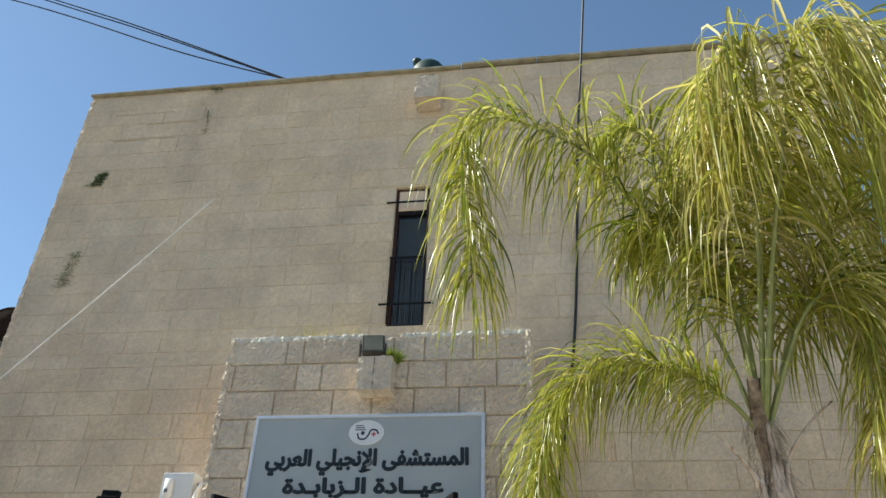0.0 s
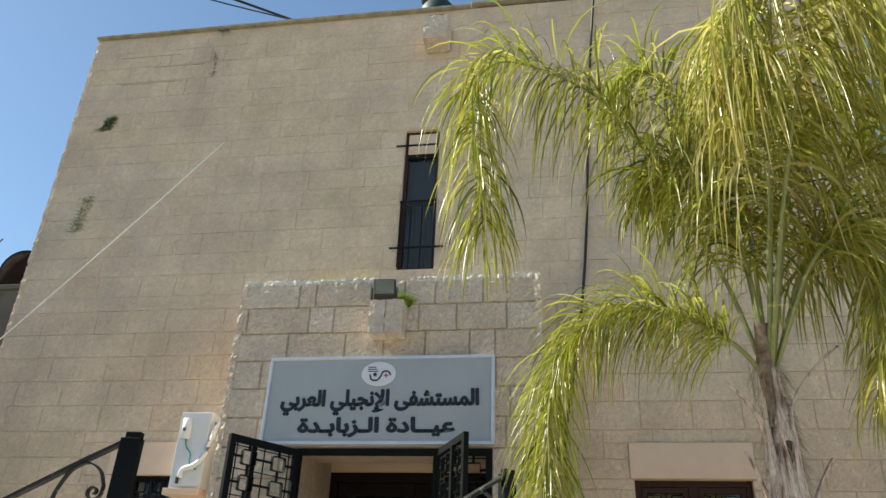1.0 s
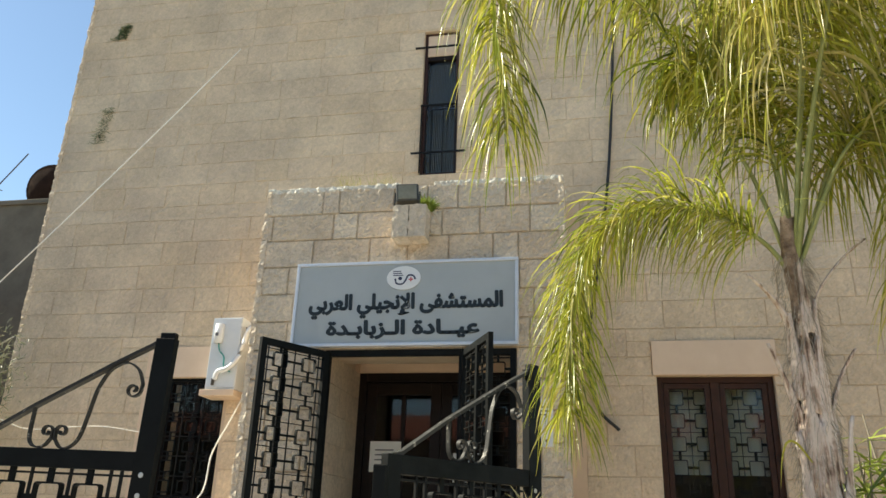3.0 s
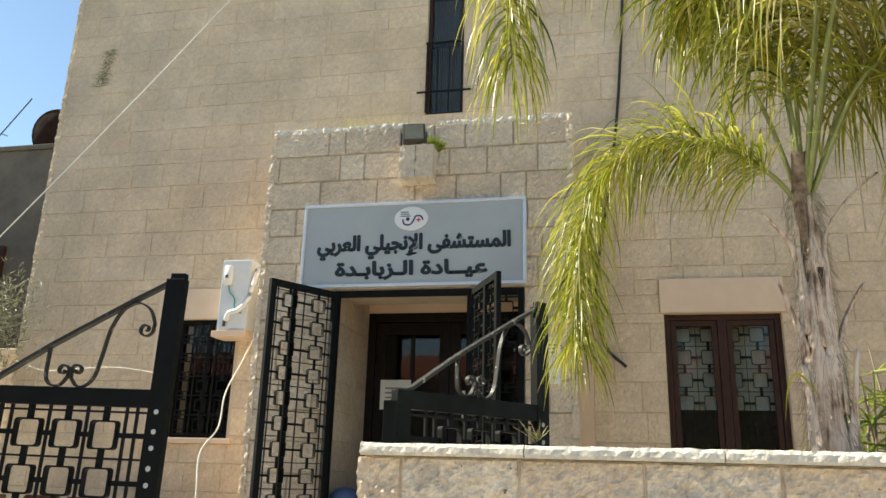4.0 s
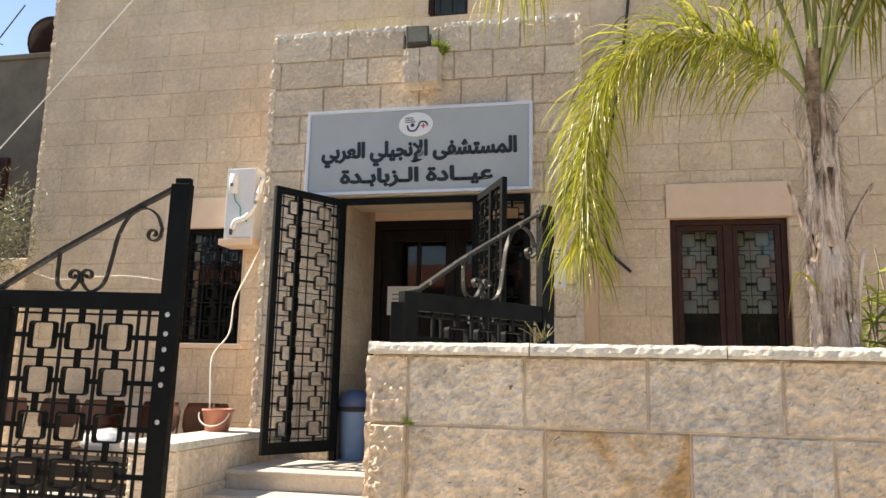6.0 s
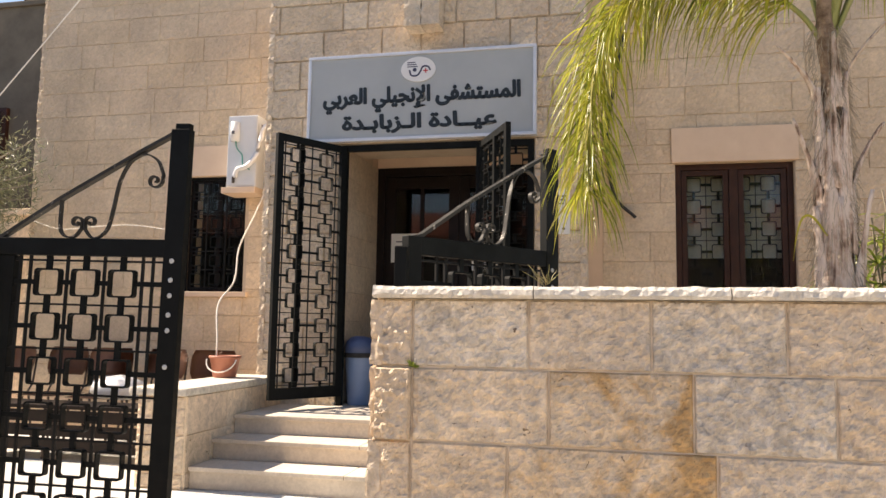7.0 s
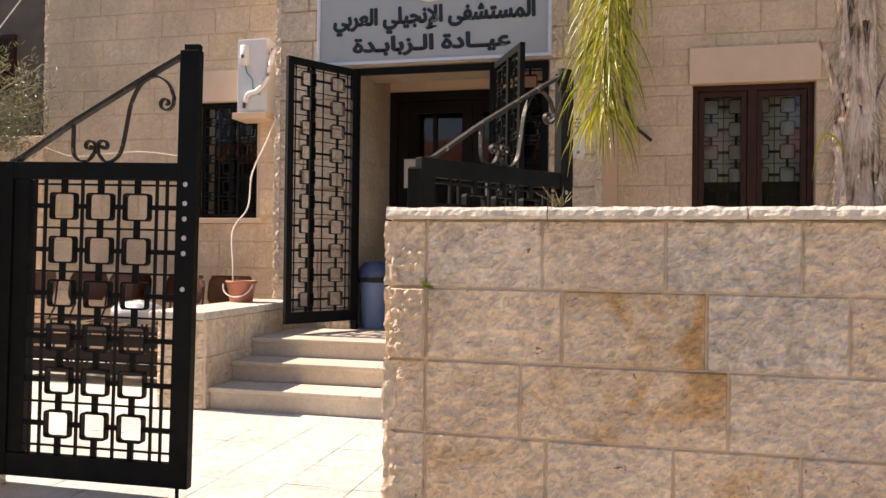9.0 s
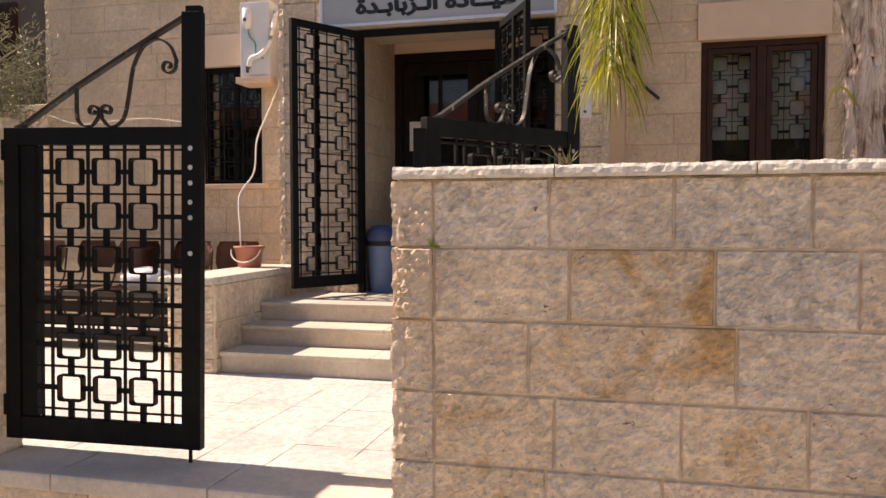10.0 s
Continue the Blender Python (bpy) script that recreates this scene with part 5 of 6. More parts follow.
for j in range(40):
    u = j / 39 * (len(TR) - 1)
    k = min(int(u), len(TR) - 2)
    f_ = u - k
    x, y, z, rr = [a + (c - a) * f_ for a, c in zip(TR[k], TR[k + 1])]
    rr *= 1 + 0.05 * math.sin(j * 2.1)
    rings.append([b.verts.new((x + rr * math.cos(q * math.tau / 18) * (1 + 0.09 * noise.noise((q, z * 6, 1))), y + rr * math.sin(q * math.tau / 18), z + 0.02 * noise.noise((q * 2.0, z * 9, 4)))) for q in range(18)])
for a, c in zip(rings, rings[1:]):
    for q in range(18):
        b.faces.new((a[q], a[(q + 1) % 18], c[(q + 1) % 18], c[q]))
part("trunk", b, M_BARK, palm, "", True)


def trunk_at(z):
    for a, c in zip(TR, TR[1:]):
        if a[2] <= z <= c[2]:
            f = (z - a[2]) / (c[2] - a[2])
            return a[0] + (c[0] - a[0]) * f, a[3] + (c[3] - a[3]) * f
    return TR[-1][0], TR[-1][3]


def boot(angle, z0, length, lean, wrap, mat, spike=0.35, seed=0):
    """The dry foot of an old frond: a shell that clasps the trunk and narrows to a split spike."""
    b = bmesh.new()
    n, m = 16, 8
    rows = []
    for i in range(n + 1):
        v = i / n
        x0, r0 = trunk_at(min(z0 + length * v, 2.3))
        body = max(0.0, 1 - v / (1 - spike)) if v < 1 - spike else 0.0
        half = wrap * (0.30 + 0.70 * body ** 0.7) * (1 - 0.55 * max(0.0, (v - 1 + spike) / spike))
        out = lean * max(0.0, v - 0.3) ** 1.7
        row = []
        for layer, dr in ((0, 0.016), (1, 0.006)):
            for q in range(m + 1):
                w = (q / m * 2 - 1)
                a = angle + half * w
                rag = 0.006 * noise.noise((q * 1.7, v * 9, seed))
                r = r0 + dr * (1 - 0.5 * w * w) + rag + 0.012 * v + 0.010 * (1 - v)
                row.append((x0 + math.cos(a) * r + math.cos(angle) * out, -3.40 + math.sin(a) * r + math.sin(angle) * out, z0 + length * v + 0.03 * noise.noise((q * 0.8, seed, 1)) * (1 - v) - 0.02 * w * w * (1 - v)))
        ring_ = row[:m + 1] + row[m + 1:][::-1]
        rows.append([b.verts.new(p) for p in ring_])
    k = len(rows[0])
    for a, c in zip(rows, rows[1:]):
        for q in range(k):
            b.faces.new((a[q], a[(q + 1) % k], c[(q + 1) % k], c[q]))
    b.faces.new(rows[0][::-1])
    b.faces.new(rows[-1])
    part("leaf_boot", b, mat, palm, "", True)


for k, (a, z, L, lean, wrap) in enumerate(((-2.6, 1.02, 0.56, 0.03, 1.1), (-0.4, 1.02, 0.62, 0.12, 1.2), (-1.5, 0.95, 0.66, 0.02, 1.0), (-1.95, 1.26, 0.62, 0.02, 0.9), (-1.0, 1.40, 0.56, 0.02, 0.9), (3.3, 1.48, 0.46, 0.16, 0.9),
                                           (0.0, 1.50, 0.42, 0.24, 0.9), (-1.7, 1.66, 0.44, 0.01, 0.8), (-2.5, 1.70, 0.36, 0.02, 0.9), (-0.7, 1.72, 0.40, 0.02, 0.9), (3.35, 1.88, 0.36, 0.26, 0.8), (-0.15, 1.94, 0.44, 0.42, 0.8),
                                           (-1.4, 1.98, 0.30, 0.01, 0.8), (1.6, 1.2, 0.6, 0.05, 1.3), (1.5, 1.7, 0.45, 0.05, 1.2))):
    boot(a, z, L, lean, wrap, M_BOOT, 0.35, k * 1.9)
rng = random.Random(5)
b = bmesh.new()
for k in range(900):
    z = rng.uniform(1.2, 2.32)
    a = rng.uniform(-3.4, 0.5)
    r0 = trunk_at(z)[1] + 0.016
    p0 = Vector((trunk_at(z)[0] + r0 * math.cos(a), -3.40 + r0 * math.sin(a), z))
    d = Vector((math.cos(a) * 0.6 + rng.gauss(0, 0.3), math.sin(a) * 0.6, -0.6 + rng.gauss(0, 0.5)))
    pts = [p0, p0 + d * 0.02, p0 + d * 0.035 + Vector((0, 0, -0.015)), p0 + d * 0.045 + Vector((rng.gauss(0, 0.01), 0, -0.04))]
    strip(b, pts, 0.003, Vector((0.3, 0.5, 0.8)))
tagged(raw_part("bark_fibre", b, M_FIBRE, palm), "loose pale bark fibres", "", "", "stuff")

C = (1.165, -3.40, 2.22)
FRONDS = (
    ([C, (1.07, -3.3, 2.75), (0.93, -3.3, 3.09), (0.78, -3.3, 3.47), (0.57, -3.3, 3.86), (0.30, -3.3, 4.09), (0.02, -3.3, 4.21), (-0.14, -3.3, 4.08), (-0.15, -3.3, 3.76), (-0.11, -3.3, 3.38), (-0.09, -3.3, 3.1)], 0.66, 210, 0.20, M_LEAF, 1.7, 0.011, 0.0135),
    ([C, (1.06, -3.42, 2.38), (0.89, -3.44, 2.50), (0.66, -3.45, 2.57), (0.43, -3.46, 2.50), (0.27, -3.47, 2.28), (0.22, -3.47, 1.97), (0.20, -3.47, 1.66)], 0.44, 340, 0.17, M_LEAF, 1.1, 0.012, 0.0095),
    ([C, (1.25, -3.5, 2.93), (1.36, -3.5, 3.57), (1.43, -3.5, 4.10), (1.42, -3.5, 4.36), (1.31, -3.52, 4.38), (1.17, -3.54, 4.14), (1.06, -3.55, 3.70)], 1.20, 105, 0.30, M_LEAF_DRY_GLINT, 3.0, 0.013, 0.018),
    ([C, (1.34, -3.4, 2.98), (1.50, -3.4, 3.63), (1.62, -3.4, 4.13), (1.75, -3.4, 4.36), (1.93, -3.4, 4.48), (2.12, -3.4, 4.46), (2.28, -3.4, 4.26), (2.32, -3.4, 3.85)], 1.05, 100, 0.27, M_LEAF_DRY_GLINT, 2.4, 0.013, 0.018),
    ([C, (1.21, -3.1, 2.95), (1.13, -3.0, 3.42), (1.04, -3.0, 3.88), (0.92, -3.0, 4.22), (0.76, -3.0, 4.32), (0.63, -3.0, 4.12)], 0.62, 150, 0.16, M_LEAF, 1.6, 0.011, 0.0155),
    ([C, (1.41, -3.3, 2.80), (1.62, -3.3, 3.2), (1.83, -3.3, 3.42), (1.97, -3.3, 3.35), (2.02, -3.3, 3.0), (1.98, -3.3, 2.6)], 0.75, 120, 0.2, M_LEAF_DRY_GLINT, 2.2, 0.011, 0.016),
    ([C, (1.28, -3.55, 2.9), (1.44, -3.65, 3.6), (1.56, -3.72, 4.1), (1.66, -3.76, 4.26), (1.76, -3.80, 4.16), (1.83, -3.84, 3.85), (1.85, -3.86, 3.5)], 0.95, 65, 0.36, M_LEAF_DRY_GLINT, 2.6, 0.012, 0.018),
    ([C, (1.22, -3.25, 2.9), (1.25, -3.1, 3.5), (1.32, -3.0, 3.95), (1.45, -2.9, 4.15), (1.6, -2.8, 3.9)], 0.75, 75, 0.24, M_LEAF, 1.8, 0.011, 0.016),
    ([C, (1.16, -3.35, 2.8), (1.08, -3.25, 3.2), (0.98, -3.15, 3.5), (0.86, -3.05, 3.58), (0.78, -3.0, 3.40)], 0.55, 120, 0.18, M_LEAF, 1.7, 0.010, 0.015),
    ([C, (1.35, -3.35, 2.62), (1.52, -3.3, 2.92), (1.72, -3.26, 3.05), (1.90, -3.24, 2.85), (2.0, -3.22, 2.45), (2.02, -3.22, 2.05)], 0.60, 150, 0.22, M_LEAF, 1.5, 0.010, 0.015),
    ([C, (1.22, -3.48, 2.75), (1.28, -3.58, 3.3), (1.30, -3.64, 3.65), (1.26, -3.70, 3.78), (1.18, -3.74, 3.6)], 0.80, 75, 0.28, M_LEAF_DRY_GLINT, 2.6, 0.010, 0.017),
    ([C, (1.30, -3.25, 2.9), (1.52, -3.1, 3.5), (1.80, -3.0, 3.95), (2.05, -2.95, 4.0), (2.25, -2.9, 3.7)], 0.85, 85, 0.25, M_LEAF, 1.9, 0.011, 0.016),
    ([C, (1.38, -3.5, 2.72), (1.56, -3.5, 2.88), (1.66, -3.5, 2.74), (1.64, -3.5, 2.43), (1.58, -3.5, 2.15)], 0.48, 150, 0.30, M_LEAF_DRY_GLINT, 1.3, 0.010, 0.013),
)
for k, (ctrl, leaf, count, bare, mat, droop, r, width) in enumerate(FRONDS):
    frond(palm, ctrl, leaf, int(count * 1.25), bare, 11 + k, mat, droop, r, width)

# oleander-like clump beside the palm
cl = thing("garden_shrub", (1.75, -3.0, 0.12), "clump of long-leaved green shrub behind the street wall", "shrub")
rng = random.Random(8)
for k in range(11):
    x, y = 1.42 + rng.uniform(-0.08, 0.5), -3.12 + rng.uniform(-0.2, 0.2)
    top = Vector((x + rng.uniform(-0.15, 0.2), y + rng.uniform(-0.2, 0.1), rng.uniform(1.5, 2.05)))
    stem = spline([(x, y, 0.12), (x, y, 0.8), top], 16)
    b = bmesh.new()
    tube(b, stem, 0.010, 5, 0.004)
    s_ = part("stem", b, M_TWIG, cl)
    b = bmesh.new()
    for q in range(60):
        i = rng.randrange(6, 16)
        p0 = stem[i]
        a = rng.uniform(0, math.tau)
        d = Vector((math.cos(a), math.sin(a), rng.uniform(-0.2, 1.2))).normalized()
        L = rng.uniform(0.20, 0.42)
        pts = [p0]
        for w in range(4):
            d = (d + Vector((0, 0, -0.28))).normalized()
            pts.append(pts[-1] + d * L / 4)
        strip(b, pts, 0.020, Vector((rng.gauss(0, 0.5), rng.gauss(0, 0.5), 1)))
    raw_part("leaves", b, M_REED, s_)
b = bmesh.new()
strip(b, spline([(1.12, -3.47, 1.46), (1.07, -3.48, 1.53), (1.03, -3.49, 1.53), (1.005, -3.49, 1.46), (0.99, -3.49, 1.36)], 12), 0.012, Vector((0.2, 1, 0.3)))
raw_part("young_leaf", b, M_LEAF, palm)

# olive tree beyond the boundary wall
ol = thing("olive_tree", (-6.2, -0.7, 0.0), "pale dusty olive tree at the far end of the yard", "tree")
rng = random.Random(3)
b = bmesh.new()
tube(b, spline([(-6.3, -0.7, -0.02), (-6.25, -0.7, 0.8), (-6.3, -0.72, 1.5)], 10), 0.13, 9, 0.08)
tr_ = part("trunk", b, M_TWIG, ol, "", True)
leaf_b = bmesh.new()
for k in range(34):
    a = rng.uniform(0, math.tau)
    r0 = rng.uniform(0.5, 1.3)
    tip = Vector((-5.75 + r0 * math.cos(a), -0.75 + 0.6 * r0 * math.sin(a), rng.uniform(1.9, 3.0) - 0.2 * r0))
    tip.x = min(tip.x, -5.02 - 0.868 * (tip.y + 0.6))
    li = spline([(-6.3, -0.72, 1.45), Vector((-6.25, -0.72, 1.5)).lerp(tip, 0.5) + Vector((0, 0, 0.25)), tip], 14)
    b = bmesh.new()
    tube(b, li, 0.022, 5, 0.004)
    part("limb", b, M_TWIG, tr_)
    for q in range(230):
        p0 = li[rng.randrange(5, 15)] + Vector((rng.gauss(0, 0.10), rng.gauss(0, 0.10), rng.gauss(0, 0.12)))
        d = Vector((rng.gauss(0, 1), rng.gauss(0, 1), rng.gauss(0.4, 1))).normalized()
        strip(leaf_b, [p0, p0 + d * 0.03, p0 + d * 0.065], 0.013, Vector((rng.gauss(0, 1), rng.gauss(0, 1), 1)))
tagged(raw_part("crown", leaf_b, M_OLIVE, ol), "sparse grey-green leaves")


def tuft(name, label, base_pts, mat, n, h, w, seed, hang=False, spread=0.35, category="weed"):
    """Fine stems or small leaves growing out of a joint."""
    rng = random.Random(seed)
    c = base_pts[0]
    g = thing(name, c, label, category, "weeds on the building")
    b = bmesh.new()
    for k in range(n):
        a, e = rng.choice(list(zip(base_pts, base_pts[1:]))) if len(base_pts) > 1 else (c, c)
        p0 = Vector(a).lerp(Vector(e), rng.random())
        if len(base_pts) == 4:
            p0 = Vector(base_pts[0]).lerp(Vector(base_pts[1]), rng.random()).lerp(Vector(base_pts[3]).lerp(Vector(base_pts[2]), rng.random()), rng.random())
        d = Vector((rng.gauss(0, spread), rng.gauss(-0.12, spread * 0.5), -0.3 if hang else 1)).normalized()
        L = h * rng.uniform(0.35, 1.1)
        pts = [p0]
        for s in range(4):
            d = (d + Vector((rng.gauss(0, 0.12), rng.gauss(0, 0.08), -0.08 if not hang else rng.gauss(0, 0.2)))).normalized()
            pts.append(pts[-1] + d * L / 4)
        strip(b, pts, w * rng.uniform(0.6, 1.3), Vector((rng.gauss(0, 0.5), -1, 0.2)))
    tagged(raw_part("growth", b, mat, g), "", "", "", "stuff")


tuft("dry_grass", "dry straw-coloured grass on the porch top", [(-2.0, -0.50, PTOP - 0.02), (-1.45, -0.48, PTOP - 0.02)], M_STRAW, 110, 0.22, 0.004, 21)
tuft("dry_grass", "sparse dry grass along the porch top", [(-1.05, -0.42, PTOP - 0.02), (0.05, -0.45, PTOP - 0.02)], M_STRAW, 90, 0.09, 0.004, 22)
tuft("dry_grass", "dry grass tuft below the upper window", [(-1.0, -0.3, PTOP - 0.02), (-0.75, -0.3, PTOP - 0.02)], M_STRAW, 60, 0.16, 0.004, 23)
tuft("bright_weed", "bright green weed beside the floodlight bracket", [(-1.16, -0.62, 3.92), (-1.08, -0.60, 3.92), (-1.06, -0.585, 3.86)], M_WEED_BRIGHT, 170, 0.11, 0.014, 24, False, 0.8)
tuft("wall_weed", "dark dry weed clinging to a wall joint", [(-5.13, -0.012, 5.12), (-4.97, -0.012, 5.15), (-4.93, -0.012, 5.60), (-5.05, -0.012, 5.60)], M_WEED, 210, 0.10, 0.006, 25, True, 1.2)
tuft("wall_weed", "dark moss patch growing on a stained block", [(-5.16, -0.012, 6.52), (-4.96, -0.012, 6.53), (-4.90, -0.012, 6.72), (-5.06, -0.012, 6.71)], M_WEED, 380, 0.05, 0.010, 26, True, 1.5)
tuft("wall_weed", "small dark weed in the upper joints", [(-3.83, -0.012, 7.62), (-3.80, -0.012, 7.25)], M_WEED, 70, 0.07, 0.006, 27, True, 1.0)
tuft("wall_weed", "green weed under the roof edge", [(-3.83, -0.05, 7.93), (-3.72, -0.05, 7.95)], M_WEED, 60, 0.07, 0.008, 28, True, 0.9)
tuft("wall_weed", "tiny green weed in a joint of the street wall", [(-0.395, -4.03, 0.945), (-0.375, -4.03, 0.94)], M_WEED_BRIGHT, 26, 0.03, 0.008, 29, False, 1.0)
tuft("wall_weed", "dry sprig caught on the open gate", [(0.0, -3.35, 1.26), (0.04, -3.33, 1.28)], M_STRAW, 14, 0.12, 0.005, 30, False, 0.7)


# ---- stones, one by one ----
rng = random.Random(40)
fb = courses(FX0, FX1, PTOP, -0.42, COURSE, [UW, RW, LW, (DOOR[0] - 0.003, DOOR[1] + 0.003, -0.5, 2.86), (PX0 + 0.01, PX1 + 0.13, -0.5, PTOP - 0.01),
                                             (RW[0] - 0.03, RW[1] + 0.03, RW[3], RW[3] + 0.30), (LW[0] - 0.22, LW[1] + 0.03, LW[2] - 0.05, LW[3] + 0.30)], rng, 0.34, 0.64)
low = [q for q in fb if q[3] > 0.5]
for q in sorted(low, key=lambda q: -q[3])[:290]:
    block_piece("block", q, 0.0, M_FACADE, facade, 0.007, 0.004, 0.004, 30, 15, 0.0045, 4, rng, True)
joined_blocks("foot_blocks", [q for q in fb if q[3] <= 0.5], 0.0, M_FACADE, facade, 0.006, 0.004, 0.004)
up_ = courses(FX0, FX1, ROOF - 0.062, PTOP, 0.2435, [UW], rng, 0.34, 0.64)
joined_blocks("upper_blocks", up_, 0.0, M_FACADE, facade, 0.006, 0.004, 0.004, 10, 6, 0.0065)

PORCH_ROWS = (4.148, 3.898, 3.645, 3.388)
PORCH_JOINTS = ((PX0, -2.10, -1.94, -1.42, -1.11, -0.83, -0.40, PX1), (PX0, -2.57, -1.98, -1.75, -1.40, -1.10, -0.97, -0.63, -0.19, PX1), (PX0, -2.15, -1.62, -1.27, -0.90, -0.51, -0.29, PX1))
pb = [(xa, xb, za, zb) for zb, za, js in zip(PORCH_ROWS, PORCH_ROWS[1:], PORCH_JOINTS) for xa, xb in zip(js, js[1:])]
pb += courses(PX0, PX1, 3.388, 0.0, 0.2545, [(DOOR[0], DOOR[1], 0.0, 2.62)], rng, 0.30, 0.56)
for q in pb:
    block_piece("block", q, PY, M_PORCH, porch, 0.016, 0.006, 0.007, 34, 18, 0.0085, 3, rng, True)
# the porch's returns and top
for k in range(16):
    z = PTOP - COURSE * (k + 1)
    for x, s in ((PX0, 1), (PX1, -1)):
        w = 0.035
        b = rough_box(x - 0.018 if s > 0 else x - w, x + w if s > 0 else x + 0.012, PY - 0.026, PY + 0.25, z + 0.003, z + COURSE - 0.003, 0.011, 0.018, k)
        part("quoin", b, M_PORCH, porch)
        part("return_block", boxed(x - 0.010 if s > 0 else x - 0.003, x + 0.003 if s > 0 else x + 0.010, PY + 0.252, -0.02, z + 0.004, z + COURSE - 0.004, 0.004), M_PORCH, porch)
for xa, xb in ((PX0 - 0.01, -1.5), (-1.497, -1.37), (-1.05, -0.4), (-0.397, PX1 + 0.01)):
    part("cap_stone", rough_box(xa, xb, PY - 0.018, -0.006, PTOP - 0.035, PTOP + 0.012, 0.014, 0.02, xa), M_COPING, porch)
# passage side walls
for x, s in ((DOOR[0], 1), (DOOR[1], -1)):
    z = 2.62
    k = 0
    while z > 0.43:
        h = min(0.25, z - 0.42)
        for ya, yb in (((-0.515, -0.12), (-0.117, 0.44)) if k % 2 else ((-0.515, 0.10), (0.103, 0.44))):
            part("jamb_block", boxed(x - 0.001 if s > 0 else x - 0.010, x + 0.010 if s > 0 else x + 0.001, ya, yb, z - h + 0.003, z - 0.003, 0.003), M_PORCH, porch)
        z -= h
        k += 1

# street wall: rock-faced blocks with an upright joint at the corner stones
ROWS = (1.183, 0.943, 0.687, 0.428, 0.170, -0.09, -0.35)
JOINTS = ((-0.525, -0.39, 0.02, 0.43, 0.85, 1.28, 1.75, 2.2, 2.7, 3.2, 3.8, 4.4, 5.0, 5.8, 7.0),
          (-0.525, -0.39, 0.09, 0.56, 0.99, 1.45, 1.9, 2.45, 3.0, 3.5, 4.1, 4.8, 5.6, 7.0),
          (-0.525, -0.39, -0.05, 0.63, 1.15, 1.6, 2.2, 2.7, 3.3, 4.0, 4.7, 5.5, 7.0),
          (-0.525, -0.39, 0.04, 0.46, 0.85, 1.4, 1.9, 2.4, 3.1, 3.7, 4.5, 5.4, 7.0),
          (-0.525, -0.39, 0.01, 0.40, 0.95, 1.5, 2.1, 2.6, 3.2, 4.0, 5.0, 7.0),
          (-0.525, -0.39, 0.1, 0.55, 1.1, 1.7, 2.3, 3.0, 4.0, 5.2, 7.0))
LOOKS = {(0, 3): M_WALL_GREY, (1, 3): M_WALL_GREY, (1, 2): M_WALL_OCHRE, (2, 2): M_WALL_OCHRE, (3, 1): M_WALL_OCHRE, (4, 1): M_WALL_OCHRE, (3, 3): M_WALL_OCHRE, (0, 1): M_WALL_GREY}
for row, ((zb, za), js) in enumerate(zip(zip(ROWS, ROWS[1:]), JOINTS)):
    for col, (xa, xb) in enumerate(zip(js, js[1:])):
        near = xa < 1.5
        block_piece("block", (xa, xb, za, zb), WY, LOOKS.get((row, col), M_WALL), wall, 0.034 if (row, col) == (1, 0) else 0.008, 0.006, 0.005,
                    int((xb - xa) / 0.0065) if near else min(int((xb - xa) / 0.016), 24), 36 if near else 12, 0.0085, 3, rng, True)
for q in courses(-9.0, -2.50, 1.183, -0.42, 0.2555, [], rng, 0.4, 0.6):
    block_piece("block", q, WY, M_WALL, left_wall, 0.016, 0.010, 0.008, 16, 8, 0.013, 2, rng, True)


def coping(xs, parent, seed):
    rng = random.Random(seed)
    for xa, xb in zip(xs, xs[1:]):
        b = bmesh.new()
        nx = max(4, int((xb - xa) / 0.02))
        grid = []
        prof = [(-0.245 + WY + 0.21, 0.0), (WY - 0.035, 0.0), (WY - 0.042, 0.012), (WY - 0.040, 0.030), (WY - 0.028, 0.042), (WY + 0.05, 0.045), (WY + 0.15, 0.045), (WY + 0.27, 0.044), (WY + 0.29, 0.0)]
        for i in range(nx + 1):
            x = xa + 0.002 + (xb - xa - 0.004) * i / nx
            row = []
            for j, (y, z) in enumerate(prof):
                k = 0.006 if 2 <= j <= 4 else 0.003
                row.append(b.verts.new((x, y + k * noise.noise((x * 26, j * 1.7, seed)), 1.185 + z + (k * noise.noise((x * 22, j * 2.3, seed + 4)) if j not in (0, 1, 8) else 0))))
            grid.append(row)
        m = len(prof)
        for a, c in zip(grid, grid[1:]):
            for j in range(m):
                b.faces.new((a[j], a[(j + 1) % m], c[(j + 1) % m], c[j]))
        b.faces.new(grid[0])
        b.faces.new(grid[-1][::-1])
        part("coping_slab", b, M_COPING, parent)


coping((-0.535, 0.04, 0.68, 1.30, 1.95, 2.6, 3.3, 4.0, 5.0, 6.0, 7.0), wall, 3)
coping((-9.0, -7.5, -6.0, -5.0, -4.2, -3.4, -2.49), left_wall, 6)
# end face of the street wall towards the gate
for (zb, za) in zip(ROWS, ROWS[1:]):
    part("end_block", rough_box(-0.545, -0.50, WY - 0.012, -3.775, za + 0.004, zb - 0.004, 0.012, 0.02, zb), M_WALL, wall)

# cheek wall stones
cb = courses(-2.80, -2.445, 0.60, 0.0, 0.25, [], rng, 0.5, 0.6)
for q in cb:
    block_piece("block", q, -2.03, M_WALL, cheek, 0.012, 0.008, 0.006, 20, 14, 0.010, 2, rng, True)
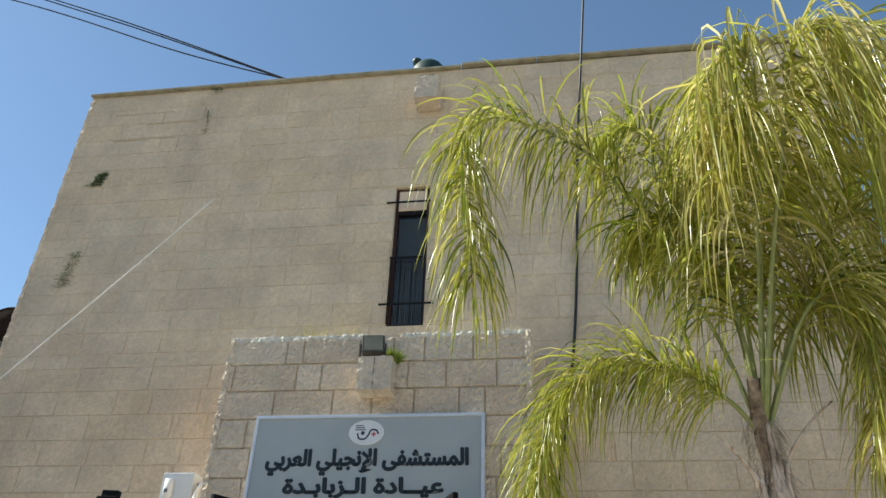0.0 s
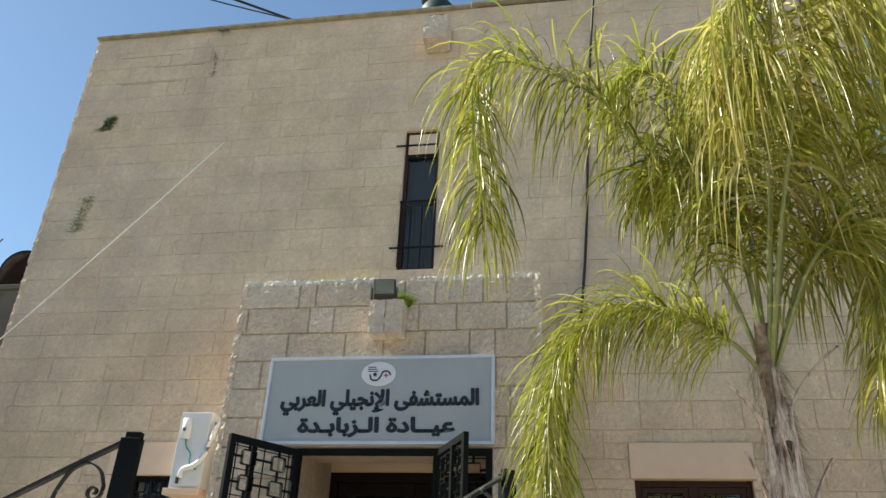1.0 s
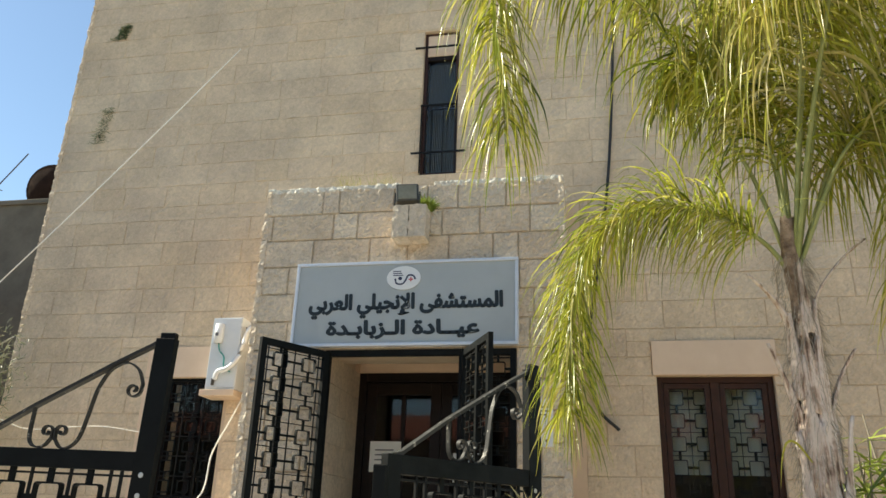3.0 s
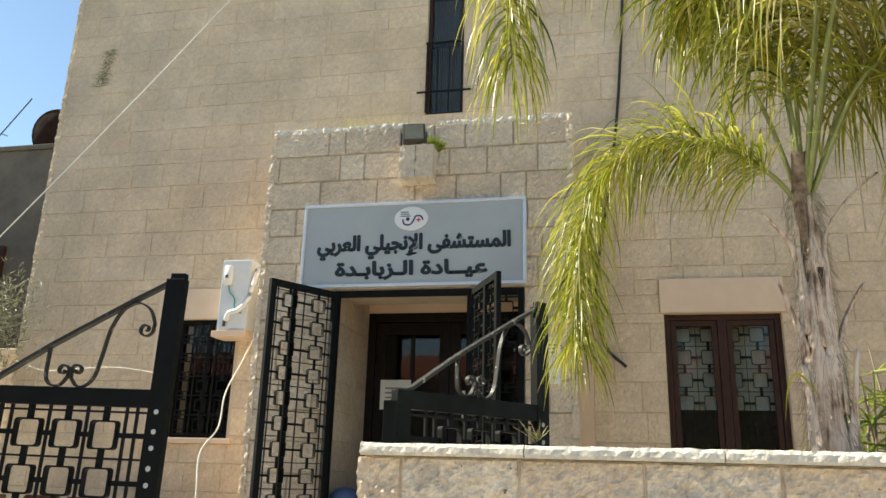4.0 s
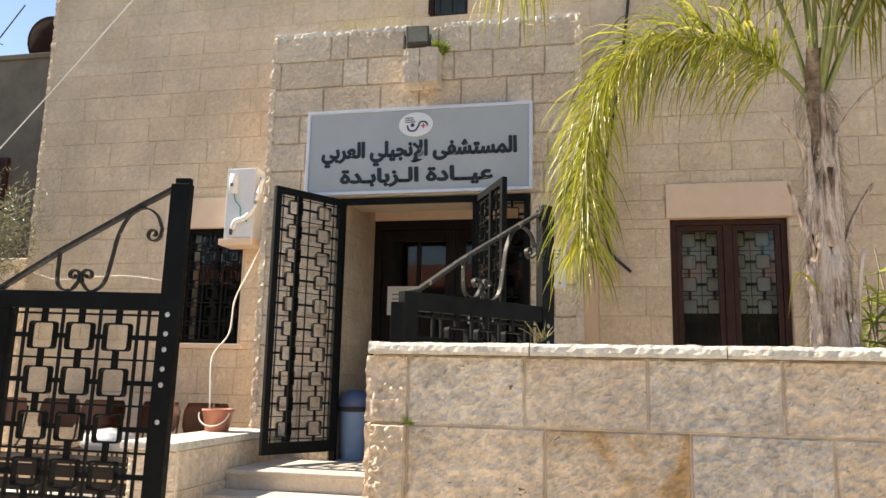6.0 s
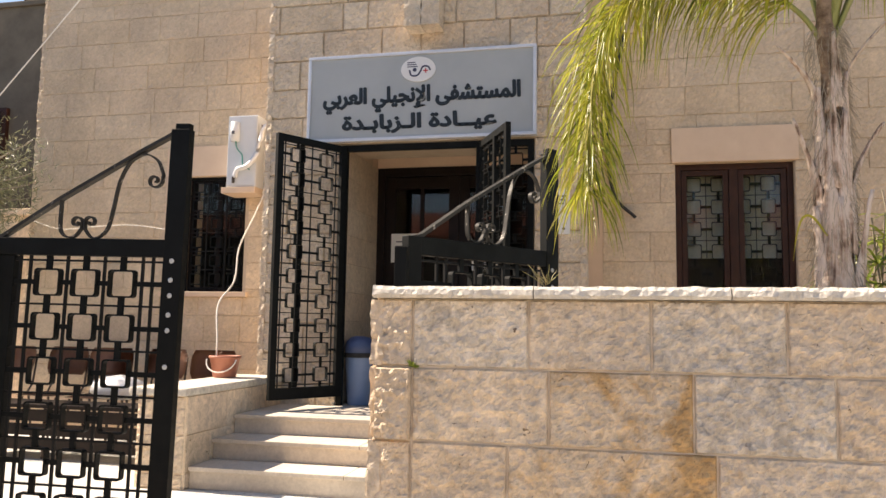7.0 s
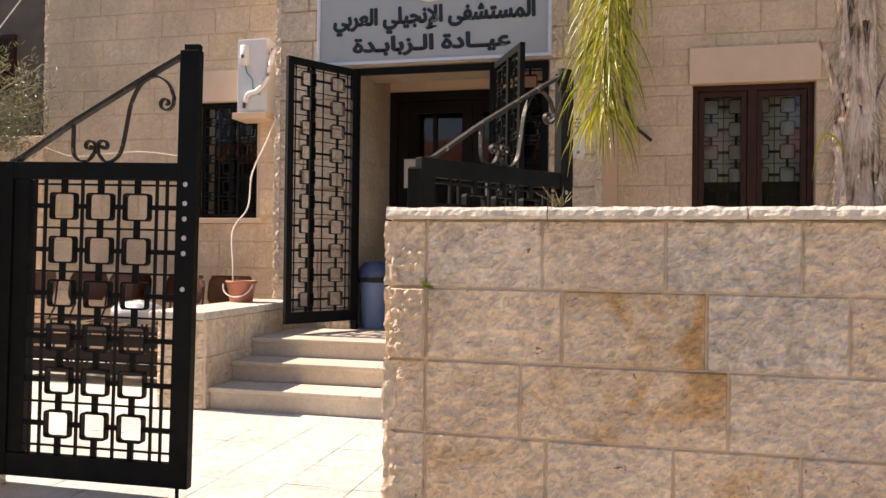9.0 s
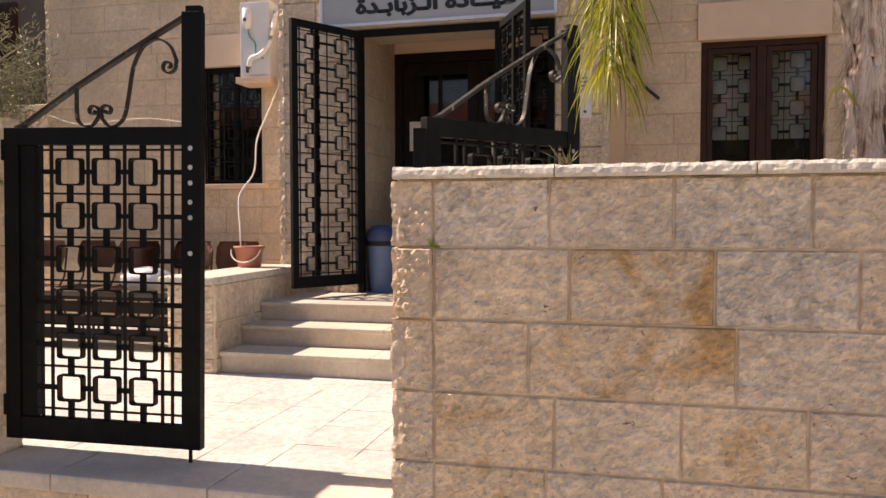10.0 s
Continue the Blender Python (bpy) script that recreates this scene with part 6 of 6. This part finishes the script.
for z0, z1, ys in ((0.0, 0.10, (-2.03, -1.55, -1.0, -0.56)), (0.10, 0.35, (-2.03, -1.72, -1.2, -0.56)), (0.35, 0.60, (-2.03, -1.5, -0.95, -0.56))):
    for ya, yb in zip(ys, ys[1:]):
        part("side_block", boxed(-2.447, -2.434, ya + 0.003, yb - 0.003, z0 + 0.003, z1 - 0.003, 0.003), M_WALL, cheek)

# yard paving
yd = thing("yard_paving", (-2.0, -2.5, 0.0), "sun-bleached square stone paving of the yard", "paving", "", "structure")
TS = 0.33
meshes = []
for k in range(4):
    b = bmesh.new()
    box(b, -TS / 2 + 0.0015, TS / 2 - 0.0015, -TS / 2 + 0.0015, TS / 2 - 0.0015, -0.02, 0.0, 0.0)
    for v in b.verts:
        if v.co.z > -0.001:
            v.co += Vector((rng.gauss(0, 0.0015), rng.gauss(0, 0.0015), rng.gauss(0, 0.0008)))
    meshes.append(mesh_of("tile", b, M_TILE))
count = 0
far_tiles = []
for j in range(12):
    for i in range(26):
        x = -8.8 + TS * (i + 0.5) + (0.0)
        y = -3.74 + TS * (j + 0.5)
        if y > -0.15 or (x > -2.6 and y > -1.85) or x > -0.45:
            continue
        if -2.98 < x < -2.28 and y > -2.2:
            continue
        if x > -5.2:
            o = new("tile", meshes[rng.randrange(4)])
            o.location = (x, y, 0.0)
            o.rotation_euler = (0, 0, rng.randrange(4) * math.pi / 2)
            o.parent = yd
            o.matrix_parent_inverse = PLACE[yd].inverted()
        else:
            far_tiles.append((x, y))
b = bmesh.new()
for x, y in far_tiles:
    box(b, x - TS / 2 + 0.004, x + TS / 2 - 0.004, y - TS / 2 + 0.004, y + TS / 2 - 0.004, -0.02, 0.0)
tagged(part("far_tiles", b, M_TILE, yd), "", "", "", "stuff")
part("paving_bed", boxed(-2.98, -0.35, -2.2, -1.9, -0.02, -0.003), M_TILE, yd)

# broken corner stones down the free edge of the front wall
k = 0
z = ROOF - 0.062
while z > 0.2:
    part("quoin", rough_box(FX0 - 0.016, FX0 + 0.035, -0.012, 0.12, z - 0.2465, z - 0.003, 0.012, 0.02, k * 1.3), M_FACADE, facade)
    z -= 0.2495
    k += 1

# washed-out joints high on the front wall
for xa, xb, za, zb in ((-5.10, -4.30, 7.640, 7.648), (-4.62, -3.95, 7.455, 7.463), (-3.885, -3.877, 7.46, 7.70), (-4.42, -4.412, 7.46, 7.64), (-4.14, -4.132, 6.98, 7.25), (-3.90, -3.892, 7.08, 7.24), (-5.0, -4.2, 7.21, 7.217)):
    part("open_joint", boxed(xa, xb, -0.0135, -0.004, za, zb), M_PORCH_MORTAR, facade)
